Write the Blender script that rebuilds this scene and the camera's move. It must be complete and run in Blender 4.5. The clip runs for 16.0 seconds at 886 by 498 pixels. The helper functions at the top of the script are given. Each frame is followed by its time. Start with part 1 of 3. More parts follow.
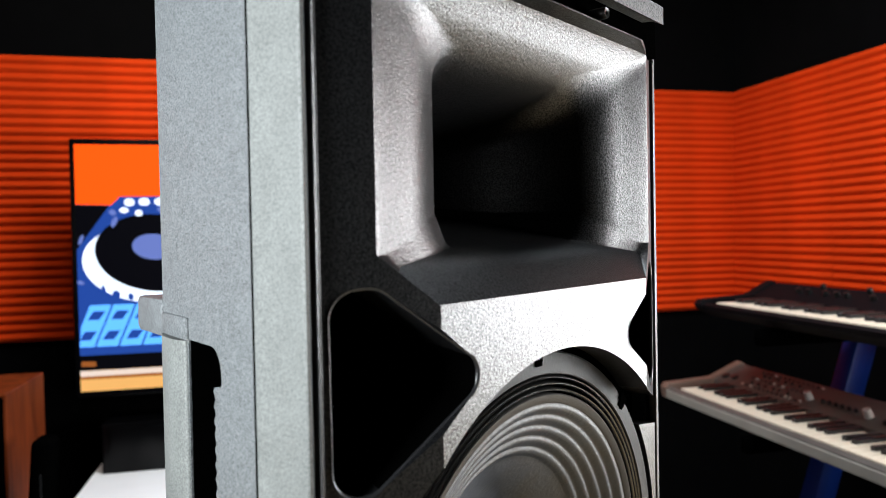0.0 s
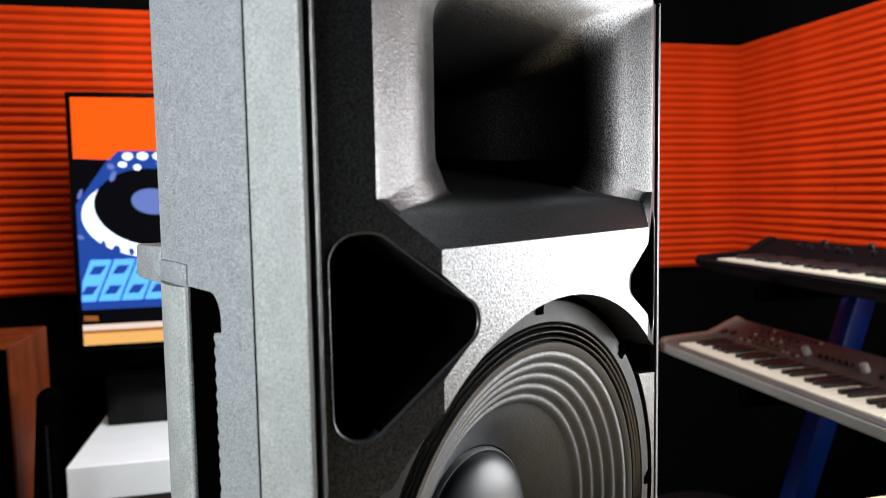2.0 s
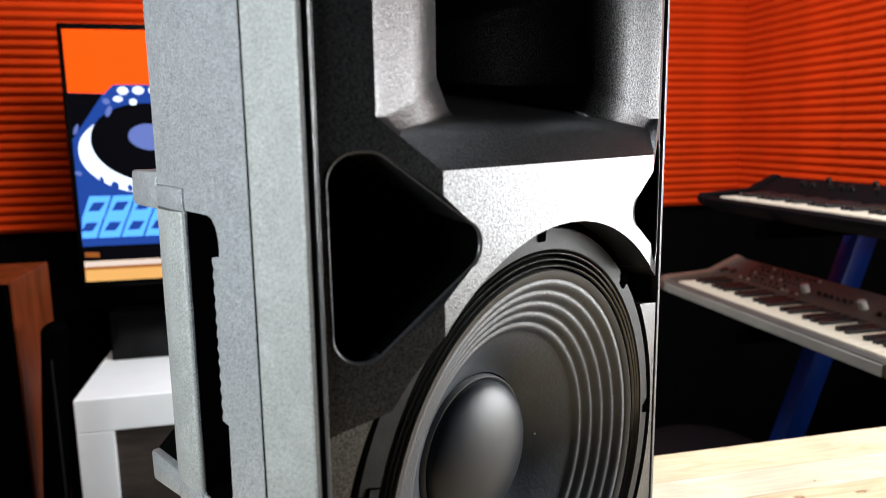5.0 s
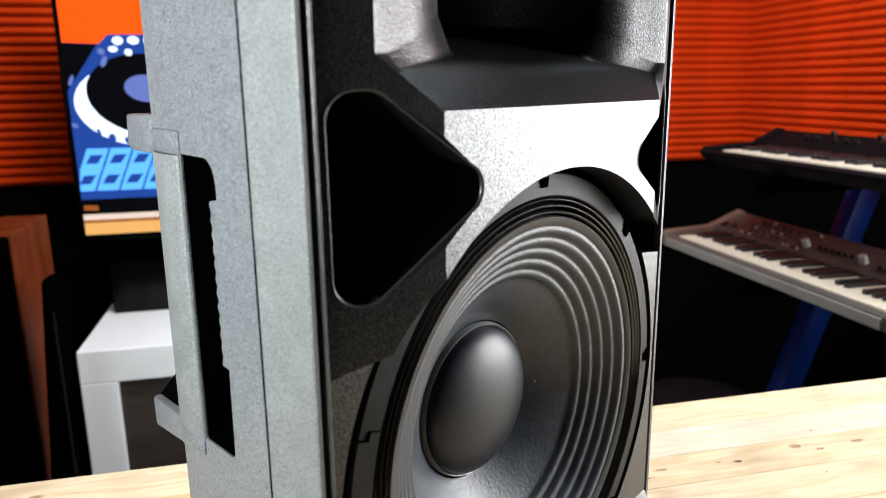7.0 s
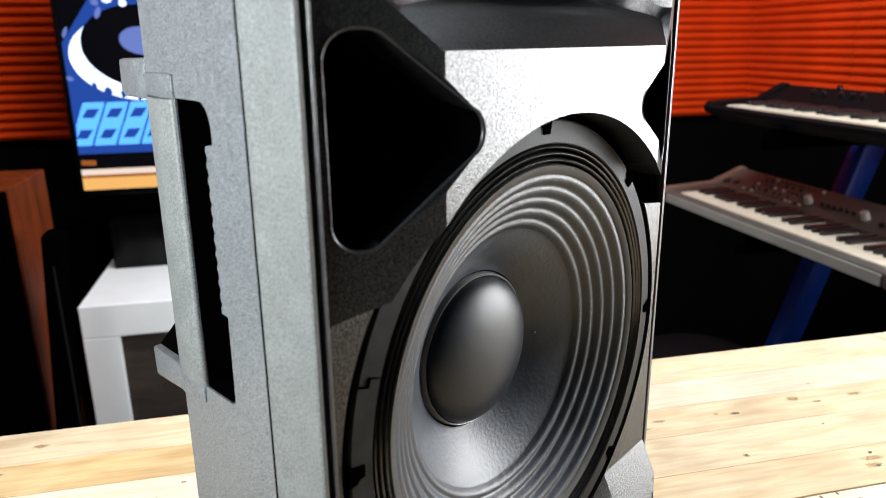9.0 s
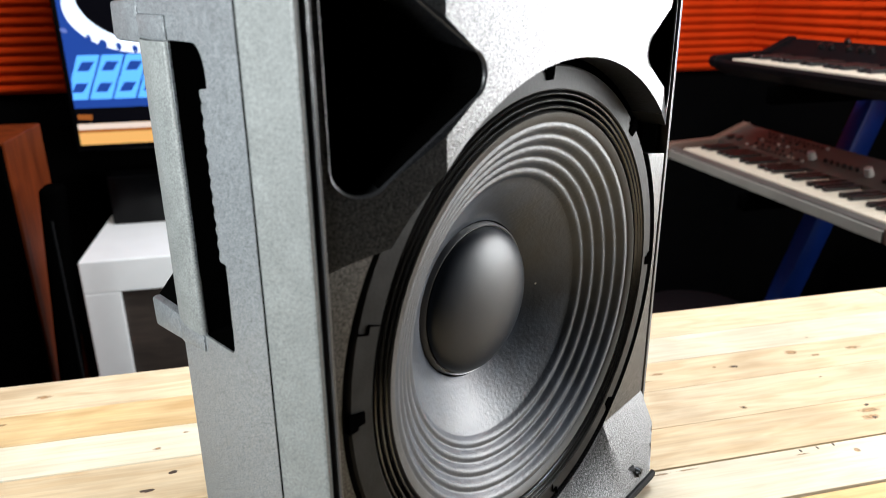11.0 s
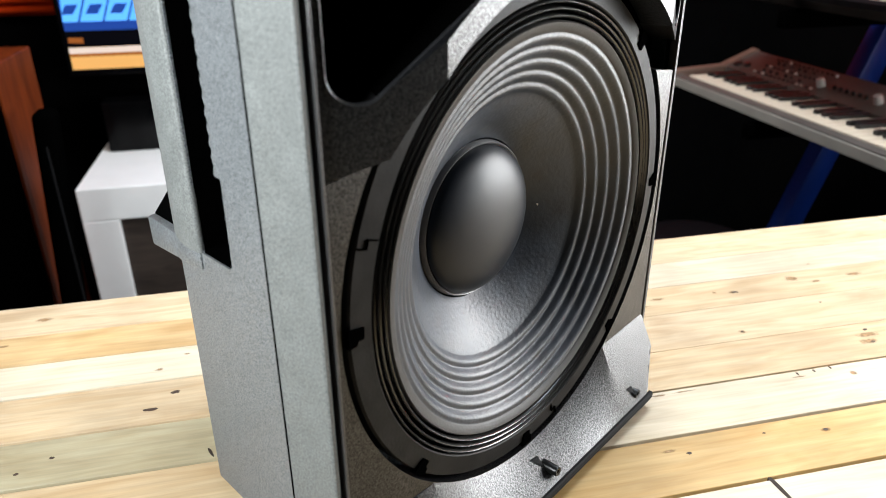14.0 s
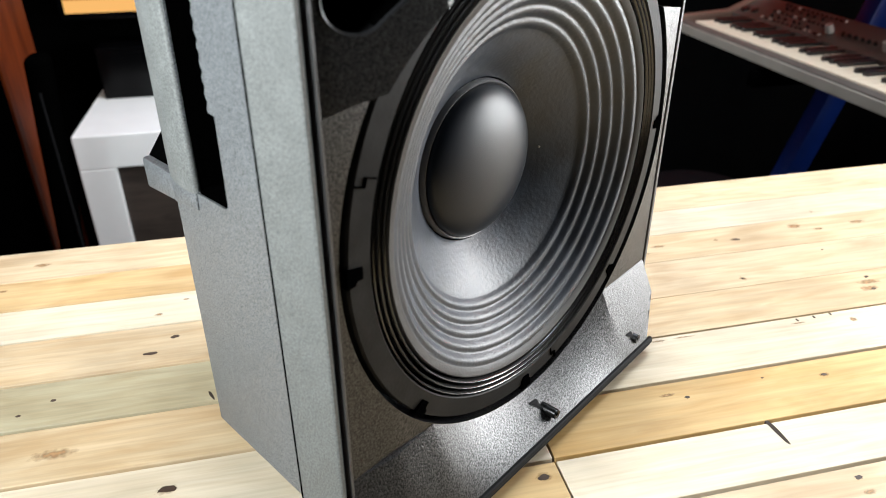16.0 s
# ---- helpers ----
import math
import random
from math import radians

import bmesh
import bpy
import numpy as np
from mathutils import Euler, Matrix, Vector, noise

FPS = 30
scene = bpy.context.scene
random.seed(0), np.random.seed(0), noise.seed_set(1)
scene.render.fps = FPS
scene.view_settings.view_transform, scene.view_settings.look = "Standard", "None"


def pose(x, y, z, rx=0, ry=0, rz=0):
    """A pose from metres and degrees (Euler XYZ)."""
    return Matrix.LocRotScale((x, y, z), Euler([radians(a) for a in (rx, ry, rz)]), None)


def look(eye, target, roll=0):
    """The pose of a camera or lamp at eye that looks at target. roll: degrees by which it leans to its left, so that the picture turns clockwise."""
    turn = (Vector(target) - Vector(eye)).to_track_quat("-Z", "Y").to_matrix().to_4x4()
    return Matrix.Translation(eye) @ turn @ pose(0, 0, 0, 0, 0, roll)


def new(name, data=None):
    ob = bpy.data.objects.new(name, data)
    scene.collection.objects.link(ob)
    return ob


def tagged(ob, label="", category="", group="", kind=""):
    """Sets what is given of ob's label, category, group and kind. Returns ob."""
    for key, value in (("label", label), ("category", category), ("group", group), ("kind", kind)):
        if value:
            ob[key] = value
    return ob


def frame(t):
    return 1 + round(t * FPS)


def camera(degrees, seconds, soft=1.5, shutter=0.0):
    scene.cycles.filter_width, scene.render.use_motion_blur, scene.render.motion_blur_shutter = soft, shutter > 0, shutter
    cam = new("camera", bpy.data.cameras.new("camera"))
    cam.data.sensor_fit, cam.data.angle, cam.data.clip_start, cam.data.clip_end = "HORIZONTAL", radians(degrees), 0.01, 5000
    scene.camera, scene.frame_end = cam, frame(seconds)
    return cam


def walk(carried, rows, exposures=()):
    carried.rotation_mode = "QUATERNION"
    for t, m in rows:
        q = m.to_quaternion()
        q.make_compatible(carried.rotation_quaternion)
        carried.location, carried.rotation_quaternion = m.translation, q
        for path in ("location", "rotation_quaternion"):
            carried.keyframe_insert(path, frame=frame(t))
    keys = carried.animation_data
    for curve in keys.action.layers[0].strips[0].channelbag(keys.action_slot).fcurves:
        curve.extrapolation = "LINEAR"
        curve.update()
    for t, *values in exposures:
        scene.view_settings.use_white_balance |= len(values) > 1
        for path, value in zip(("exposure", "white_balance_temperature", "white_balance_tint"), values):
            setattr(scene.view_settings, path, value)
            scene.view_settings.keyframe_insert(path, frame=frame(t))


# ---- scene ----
from mathutils.geometry import delaunay_2d_cdt

# camera: seconds, eye x y z, yaw, pitch, roll
cam = camera(63.87, 16.0, soft=0.8)
cam.data.dof.use_dof, cam.data.dof.focus_distance, cam.data.dof.aperture_fstop = True, 0.50, 9.0
ROWS = [
    (0.0, -0.1833, -0.2354, 0.4187, -49.032, -1.194, 1.080),
    (0.5, -0.1825, -0.2346, 0.4171, -49.021, -2.081, 1.052),
    (1.0, -0.1818, -0.2338, 0.4156, -49.011, -2.885, 1.026),
    (1.5, -0.1810, -0.2330, 0.4141, -49.000, -3.754, 0.999),
    (2.0, -0.1802, -0.2322, 0.4125, -48.989, -4.615, 0.972),
    (2.5, -0.1796, -0.2315, 0.4111, -48.979, -5.354, 0.948),
    (3.0, -0.1789, -0.2309, 0.4097, -48.970, -6.110, 0.924),
    (3.5, -0.1783, -0.2302, 0.4083, -48.961, -6.852, 0.901),
    (4.0, -0.1776, -0.2295, 0.4068, -48.950, -7.651, 0.876),
    (6.5, -0.1740, -0.2259, 0.3984, -48.894, -12.118, 0.735),
    (7.0, -0.1734, -0.2252, 0.3968, -48.884, -12.958, 0.708),
    (7.5, -0.1727, -0.2246, 0.3951, -48.873, -13.817, 0.681),
    (8.0, -0.1721, -0.2239, 0.3935, -48.862, -14.660, 0.655),
    (8.5, -0.1715, -0.2233, 0.3919, -48.852, -15.481, 0.629),
    (9.0, -0.1708, -0.2227, 0.3902, -48.841, -16.333, 0.602),
    (11.5, -0.1679, -0.2199, 0.3818, -48.788, -20.581, 0.468),
    (12.0, -0.1673, -0.2193, 0.3800, -48.776, -21.476, 0.439),
    (12.5, -0.1668, -0.2188, 0.3784, -48.766, -22.306, 0.413),
    (13.0, -0.1663, -0.2183, 0.3766, -48.755, -23.169, 0.386),
    (13.5, -0.1657, -0.2178, 0.3748, -48.744, -24.074, 0.357),
    (14.0, -0.1650, -0.2171, 0.3726, -48.730, -25.155, 0.323),
    (14.5, -0.1645, -0.2166, 0.3706, -48.718, -26.134, 0.292),
    (15.0, -0.1639, -0.2161, 0.3685, -48.705, -27.127, 0.261),
    (15.5, -0.1634, -0.2156, 0.3665, -48.693, -28.093, 0.230),
    (16.0, -0.1628, -0.2151, 0.3646, -48.681, -29.034, 0.201),
]
walk(cam, [(t, pose(x, y, z, 90 + pitch, roll, yaw)) for t, x, y, z, yaw, pitch, roll in ROWS])

# ---- light: a dark studio, softboxes at the front right, the left and overhead, and a dim ceiling lamp at the back ----
world = bpy.data.worlds.new("studio")
scene.world = world
world.use_nodes = True
world.node_tree.nodes["Background"].inputs[0].default_value = (0.5, 0.55, 0.65, 1)
world.node_tree.nodes["Background"].inputs[1].default_value = 0.002
scene.view_settings.exposure = 0.0


def softbox(name, eye, target, size_x, size_y, power, colour, spread=180):
    data = bpy.data.lights.new(name, "AREA")
    data.shape, data.size, data.size_y = "RECTANGLE", size_x, size_y
    data.energy, data.color, data.spread = power, colour, radians(spread)
    ob = new(name, data)
    ob.matrix_world = look(eye, target)
    return ob


softbox("softbox_right", (1.33, -0.74, 0.36), (0.17, 0.0, 0.29), 0.8, 0.66, 44, (0.95, 0.985, 1.0))
softbox("softbox_left", (-0.70, 0.16, 0.50), (0.0, 0.14, 0.44), 0.36, 0.36, 13, (0.92, 0.98, 1.0), 110)
softbox("ceiling_lamp", (0.46, 0.90, 1.75), (0.80, 1.60, 0.0), 0.6, 0.6, 16, (1.0, 0.96, 0.90))
softbox("softbox_overhead", (0.95, 0.20, 1.7), (0.72, 0.15, 0.0), 0.9, 0.7, 54, (0.84, 0.92, 1.0))


# ---- materials ----
def material(name, colour, rough=0.5, metal=0.0, grain=0.0, grain_scale=400.0, mottle=0.0, mottle_scale=12.0, coat=0.0, spec=0.5, speck=0.0, bump_dist=0.0006):
    m = bpy.data.materials.new(name)
    m.use_nodes = True
    nt = m.node_tree
    n, l = nt.nodes, nt.links
    b = n["Principled BSDF"]
    b.inputs["Roughness"].default_value = rough
    b.inputs["Metallic"].default_value = metal
    b.inputs["Specular IOR Level"].default_value = spec
    b.inputs["Coat Weight"].default_value = coat
    b.inputs["Base Color"].default_value = (*colour, 1)
    tc = n.new("ShaderNodeTexCoord")
    if mottle:
        a = n.new("ShaderNodeTexNoise")
        a.inputs["Scale"].default_value, a.inputs["Detail"].default_value = mottle_scale, 6
        l.new(tc.outputs["Object"], a.inputs["Vector"])
        r = n.new("ShaderNodeMapRange")
        r.inputs[1].default_value, r.inputs[2].default_value = 0.3, 0.7
        r.inputs[3].default_value, r.inputs[4].default_value = 1 - mottle, 1 + mottle
        l.new(a.outputs["Fac"], r.inputs[0])
        v = n.new("ShaderNodeVectorMath")
        v.operation = "SCALE"
        v.inputs[0].default_value = colour
        l.new(r.outputs[0], v.inputs["Scale"])
        l.new(v.outputs[0], b.inputs["Base Color"])
        q = n.new("ShaderNodeMapRange")
        q.inputs[3].default_value, q.inputs[4].default_value = max(0.02, rough - 0.08), min(1, rough + 0.08)
        l.new(a.outputs["Fac"], q.inputs[0])
        l.new(q.outputs[0], b.inputs["Roughness"])
    if grain:
        g = n.new("ShaderNodeTexNoise")
        g.inputs["Scale"].default_value, g.inputs["Detail"].default_value = grain_scale, 3
        l.new(tc.outputs["Object"], g.inputs["Vector"])
        u = n.new("ShaderNodeBump")
        u.inputs["Strength"].default_value, u.inputs["Distance"].default_value = grain, bump_dist
        l.new(g.outputs["Fac"], u.inputs["Height"])
        l.new(u.outputs[0], b.inputs["Normal"])
        if speck:
            k = n.new("ShaderNodeMapRange")
            k.inputs[1].default_value, k.inputs[2].default_value, k.inputs[3].default_value, k.inputs[4].default_value = 0.36, 0.64, max(0.0, spec * (1 - speck)), min(1.0, spec * (1 + speck))
            l.new(g.outputs["Fac"], k.inputs[0])
            l.new(k.outputs[0], b.inputs["Specular IOR Level"])
            d = n.new("ShaderNodeMapRange")
            d.inputs[1].default_value, d.inputs[2].default_value, d.inputs[3].default_value, d.inputs[4].default_value = 0.36, 0.64, 1 - speck * 0.7, 1 + speck * 0.7
            l.new(g.outputs["Fac"], d.inputs[0])
            v2 = n.new("ShaderNodeVectorMath")
            v2.operation = "SCALE"
            v2.inputs[0].default_value = colour
            if mottle:
                l.new(v.outputs[0], v2.inputs[0])
            l.new(d.outputs[0], v2.inputs["Scale"])
            l.new(v2.outputs[0], b.inputs["Base Color"])
    return m


M_SHELL = material("textured_shell_plastic", (0.070, 0.0755, 0.080), 0.46, grain=0.6, grain_scale=900, mottle=0.10, mottle_scale=150, speck=0.58, bump_dist=0.0006)
M_STRIP = material("smooth_shell_plastic", (0.078, 0.0825, 0.081), 0.55, grain=0.45, grain_scale=900, mottle=0.10, mottle_scale=60, speck=0.3, spec=0.32, bump_dist=0.0004)
M_BAFFLE = material("textured_baffle_plastic", (0.0034, 0.0035, 0.0040), 0.32, grain=0.55, grain_scale=860, speck=0.5, bump_dist=0.0005)
M_BLACK = material("matt_black", (0.004, 0.004, 0.0045), 0.8, grain=0.2, grain_scale=900, spec=0.2, bump_dist=0.0002)
# Near-black: shade of openings, slots, grooves put into colour; also black cloth, bag, arms.
M_SHADE_BLACK = material("shade_and_deep_black", (0.0006, 0.0006, 0.0006), 1.0, grain=0.1, grain_scale=300, spec=0.0)
M_RUBBER = material("satin_black_rim", (0.012, 0.012, 0.013), 0.35, grain=0.15, grain_scale=900, bump_dist=0.0002)
M_FRAME = material("basket_black_paint", (0.013, 0.0125, 0.012), 0.5, grain=0.3, grain_scale=500, mottle=0.35, mottle_scale=70, spec=0.10, bump_dist=0.0004)
M_CONE = material("cone_paper", (0.013, 0.019, 0.030), 0.44, grain=0.5, grain_scale=360, mottle=0.4, mottle_scale=60, spec=0.58, bump_dist=0.0006)
M_SURROUND = material("coated_cloth_surround", (0.014, 0.0135, 0.013), 0.24, spec=0.8, grain=0.2, grain_scale=1500, mottle=0.15, mottle_scale=40, bump_dist=0.0002)
M_EDGE = material("cone_edge_lacquer", (0.011, 0.0095, 0.0085), 0.52, grain=0.4, grain_scale=500, mottle=0.3, mottle_scale=60, spec=0.4, bump_dist=0.0004)
M_CAP = material("dust_cap_cloth", (0.0045, 0.0068, 0.0115), 0.38, spec=0.34, grain=0.25, grain_scale=2200, mottle=0.12, bump_dist=0.0002)
M_GLUE = material("grey_glue_line", (0.13, 0.13, 0.135), 0.4, grain=0.3, grain_scale=500, mottle=0.2)
M_RIM = material("moulded_rim", (0.035, 0.034, 0.036), 0.35, grain=0.2, grain_scale=900, bump_dist=0.0002)
M_SCREW = material("black_screw", (0.02, 0.02, 0.02), 0.3, metal=0.6)
M_FOAM = material("orange_red_foam", (0.54, 0.039, 0.004), 0.95, grain=0.5, grain_scale=260, mottle=0.18, mottle_scale=4, spec=0.05)
M_WALL = material("black_wall_paint", (0.0016, 0.0016, 0.0017), 0.95, grain=0.2, grain_scale=80, mottle=0.2, spec=0.03)
M_FLOOR = material("dark_floor", (0.004, 0.0036, 0.003), 0.8, mottle=0.3, spec=0.1)
M_WHITE = material("white_lacquer", (0.84, 0.84, 0.83), 0.35, grain=0.05, grain_scale=60, mottle=0.03)
M_GLOSS = material("gloss_black", (0.0012, 0.0012, 0.0015), 0.25, mottle=0.1, spec=0.1)
M_CASE = material("dark_keyboard_case", (0.003, 0.0022, 0.0028), 0.6, grain=0.2, mottle=0.1, spec=0.08)
M_SILVER = material("silver_keyboard_panel", (0.075, 0.062, 0.054), 0.5, metal=0.1, grain=0.1, mottle=0.15)
M_KEYW = material("ivory_key", (0.56, 0.48, 0.37), 0.4, mottle=0.03)
M_KEYB = material("black_key", (0.006, 0.006, 0.006), 0.35, mottle=0.05)
M_BLUE = material("blue_painted_steel", (0.002, 0.018, 0.13), 0.45, grain=0.1, mottle=0.1, spec=0.2)
M_DIMBOX = material("smoked_black_glass", (0.0012, 0.0012, 0.0014), 0.2, mottle=0.1, spec=0.15)
M_RAIL = material("light_grey_rail", (0.22, 0.205, 0.175), 0.5, mottle=0.1)
M_KNOB = material("grey_knob", (0.38, 0.36, 0.33), 0.4, mottle=0.05)


def wood(name, light, dark, rough, scale, along=0, vary=0.3, spec=0.5):
    """Sawn wood with long grain along one axis, pale and amber boards mixed by the object's random number."""
    m = bpy.data.materials.new(name)
    m.use_nodes = True
    nt = m.node_tree
    n, l = nt.nodes, nt.links
    b = n["Principled BSDF"]
    tc, oi = n.new("ShaderNodeTexCoord"), n.new("ShaderNodeObjectInfo")
    mp = n.new("ShaderNodeMapping")
    s = [scale, scale, scale]
    s[along] = scale * 0.16
    mp.inputs["Scale"].default_value = s
    off = n.new("ShaderNodeVectorMath")
    off.operation = "SCALE"
    off.inputs[0].default_value = (13.1, 7.7, 3.3)
    l.new(oi.outputs["Random"], off.inputs["Scale"])
    add = n.new("ShaderNodeVectorMath")
    l.new(tc.outputs["Object"], add.inputs[0])
    l.new(off.outputs[0], add.inputs[1])
    l.new(add.outputs[0], mp.inputs["Vector"])
    g = n.new("ShaderNodeTexNoise")
    g.inputs["Scale"].default_value, g.inputs["Detail"].default_value, g.inputs["Distortion"].default_value = 1.0, 8, 1.3
    l.new(mp.outputs[0], g.inputs["Vector"])
    big = n.new("ShaderNodeTexNoise")
    big.inputs["Scale"].default_value, big.inputs["Detail"].default_value = 9.0, 3
    l.new(add.outputs[0], big.inputs["Vector"])
    ramp = n.new("ShaderNodeValToRGB")
    ramp.color_ramp.elements[0].color, ramp.color_ramp.elements[1].color = (*dark, 1), (*light, 1)
    ramp.color_ramp.elements[0].position, ramp.color_ramp.elements[1].position = 0.28, 0.62
    l.new(g.outputs["Fac"], ramp.inputs[0])
    mp2 = n.new("ShaderNodeMapping")
    s2 = [scale * 5.0] * 3
    s2[along] = scale * 0.16
    mp2.inputs["Scale"].default_value = s2
    l.new(add.outputs[0], mp2.inputs["Vector"])
    fine = n.new("ShaderNodeTexNoise")
    fine.inputs["Scale"].default_value, fine.inputs["Detail"].default_value = 1.0, 4
    l.new(mp2.outputs[0], fine.inputs["Vector"])
    fr = n.new("ShaderNodeMapRange")
    fr.inputs[1].default_value, fr.inputs[2].default_value, fr.inputs[3].default_value, fr.inputs[4].default_value = 0.3, 0.7, 0.88, 1.09
    l.new(fine.outputs["Fac"], fr.inputs[0])
    fs = n.new("ShaderNodeVectorMath")
    fs.operation = "SCALE"
    l.new(ramp.outputs[0], fs.inputs[0])
    l.new(fr.outputs[0], fs.inputs["Scale"])
    hs = n.new("ShaderNodeHueSaturation")
    l.new(fs.outputs[0], hs.inputs["Color"])
    r1 = n.new("ShaderNodeMapRange")
    r1.inputs[3].default_value, r1.inputs[4].default_value = 1 - vary, 1 + vary * 0.4
    l.new(oi.outputs["Random"], r1.inputs[0])
    mul = n.new("ShaderNodeMath")
    mul.operation = "MULTIPLY"
    r2 = n.new("ShaderNodeMapRange")
    r2.inputs[1].default_value, r2.inputs[2].default_value, r2.inputs[3].default_value, r2.inputs[4].default_value = 0.3, 0.7, 0.82, 1.12
    l.new(big.outputs["Fac"], r2.inputs[0])
    l.new(r1.outputs[0], mul.inputs[0])
    l.new(r2.outputs[0], mul.inputs[1])
    l.new(mul.outputs[0], hs.inputs["Value"])
    r3 = n.new("ShaderNodeMapRange")
    r3.inputs[3].default_value, r3.inputs[4].default_value = 1.08, 0.92
    l.new(oi.outputs["Random"], r3.inputs[0])
    l.new(r3.outputs[0], hs.inputs["Saturation"])
    l.new(hs.outputs[0], b.inputs["Base Color"])
    b.inputs["Roughness"].default_value = rough
    b.inputs["Specular IOR Level"].default_value = spec
    u = n.new("ShaderNodeBump")
    u.inputs["Strength"].default_value, u.inputs["Distance"].default_value = 0.25, 0.0008
    l.new(g.outputs["Fac"], u.inputs["Height"])
    l.new(u.outputs[0], b.inputs["Normal"])
    return m


M_PINE = wood("pine_board", (0.52, 0.405, 0.262), (0.42, 0.295, 0.165), 0.5, 60, 0, 0.08)
M_PALE = wood("pale_pine_board", (0.57, 0.495, 0.38), (0.49, 0.405, 0.288), 0.52, 55, 0, 0.06)
M_AMBER = wood("amber_pine_board", (0.50, 0.345, 0.165), (0.40, 0.245, 0.095), 0.48, 60, 0, 0.08)
M_GREYED = wood("greyed_pine_board", (0.41, 0.365, 0.25), (0.32, 0.265, 0.165), 0.52, 60, 0, 0.06)
M_KNOT = material("pine_knot", (0.035, 0.018, 0.009), 0.6, mottle=0.3, mottle_scale=300)


def stain(name, colour, rough):
    """A knot or stain whose colour dies out towards its rim."""
    m = material(name, colour, rough, mottle=0.4, mottle_scale=260)
    n, l = m.node_tree.nodes, m.node_tree.links
    tc = n.new("ShaderNodeTexCoord")
    mid = n.new("ShaderNodeVectorMath")
    mid.operation = "SUBTRACT"
    mid.inputs[1].default_value = (0.5, 0.5, 0.5)
    flat2 = n.new("ShaderNodeVectorMath")
    flat2.operation = "MULTIPLY"
    flat2.inputs[1].default_value = (2, 2, 0)
    far = n.new("ShaderNodeVectorMath")
    far.operation = "LENGTH"
    noise = n.new("ShaderNodeTexNoise")
    noise.inputs["Scale"].default_value, noise.inputs["Detail"].default_value = 230, 4
    add = n.new("ShaderNodeMath")
    fade = n.new("ShaderNodeMapRange")
    fade.inputs[1].default_value, fade.inputs[2].default_value, fade.inputs[3].default_value, fade.inputs[4].default_value = 0.55, 1.30, 0.85, 0.0
    l.new(tc.outputs["Generated"], mid.inputs[0])
    l.new(mid.outputs[0], flat2.inputs[0])
    l.new(flat2.outputs[0], far.inputs[0])
    l.new(tc.outputs["Object"], noise.inputs["Vector"])
    l.new(far.outputs["Value"], add.inputs[0])
    l.new(noise.outputs["Fac"], add.inputs[1])
    l.new(add.outputs[0], fade.inputs[0])
    l.new(fade.outputs[0], m.node_tree.nodes["Principled BSDF"].inputs["Alpha"])
    return m


M_KNOT_PALE = stain("pale_pine_knot", (0.33, 0.19, 0.085), 0.5)
M_GAP = material("dark_joint", (0.022, 0.012, 0.006), 0.9)
M_CHERRY = wood("cherry_veneer", (0.14, 0.024, 0.003), (0.07, 0.011, 0.0015), 0.55, 30, 2, 0.1, 0.06)
M_DARKWOOD = wood("dark_wood_laminate", (0.05, 0.036, 0.028), (0.025, 0.018, 0.014), 0.5, 40, 0, 0.1)
M_PINKWOOD = wood("keyboard_wood_side", (0.16, 0.098, 0.072), (0.10, 0.058, 0.042), 0.5, 40, 1, 0.1)


# ---- building helpers ----
def part(name, bm, mat, parent=None, label="", smooth=False):
    """Links a bmesh as one mesh object, under its thing if there is one."""
    me = bpy.data.meshes.new(name)
    bmesh.ops.recalc_face_normals(bm, faces=bm.faces)
    if smooth:
        for f in bm.faces:
            f.smooth = True
        lim = radians(smooth if smooth is not True else 35)
        for e in bm.edges:
            if len(e.link_faces) == 2 and e.calc_face_angle(0) > lim:
                e.smooth = False
    bm.to_mesh(me)
    bm.free()
    me.materials.append(mat)
    ob = new(name, me)
    if parent is not None:
        ob.parent = parent
    if label:
        ob["label"] = label
    return ob


def thing(name, m=Matrix(), **tags):
    ob = new(name)
    ob.empty_display_size = 0.05
    ob.matrix_world = m
    return tagged(ob, **tags)


def box(x0, x1, y0, y1, z0, z1, bevel=0.0, segments=2, bm=None):
    own = bmesh.new()
    bmesh.ops.create_cube(own, size=1)
    for v in own.verts:
        v.co = Vector((x0 if v.co.x < 0 else x1, y0 if v.co.y < 0 else y1, z0 if v.co.z < 0 else z1))
    if bevel:
        bmesh.ops.bevel(own, geom=list(own.edges), offset=bevel, segments=segments, affect="EDGES", profile=0.5)
    return join(bm, own)


def join(bm, own):
    if bm is None:
        return own
    me = bpy.data.meshes.new("tmp")
    own.to_mesh(me)
    own.free()
    bm.from_mesh(me)
    bpy.data.meshes.remove(me)
    return bm


def prism(points, axis, a, b, bevel=0.0):
    """A closed outline drawn out along an axis from a to b. axis 'z': points are (x, y); 'y': (x, z); 'x': (y, z)."""
    bm = bmesh.new()
    put = {"z": lambda p, c: (p[0], p[1], c), "y": lambda p, c: (p[0], c, p[1]), "x": lambda p, c: (c, p[0], p[1])}[axis]
    lo, hi = [bm.verts.new(put(p, a)) for p in points], [bm.verts.new(put(p, b)) for p in points]
    k = len(points)
    bm.faces.new(lo), bm.faces.new(hi)
    for i in range(k):
        bm.faces.new((lo[i], lo[(i + 1) % k], hi[(i + 1) % k], hi[i]))
    bmesh.ops.recalc_face_normals(bm, faces=bm.faces)
    if bevel:
        bmesh.ops.bevel(bm, geom=list(bm.edges), offset=bevel, segments=2, affect="EDGES", profile=0.5)
    return bm


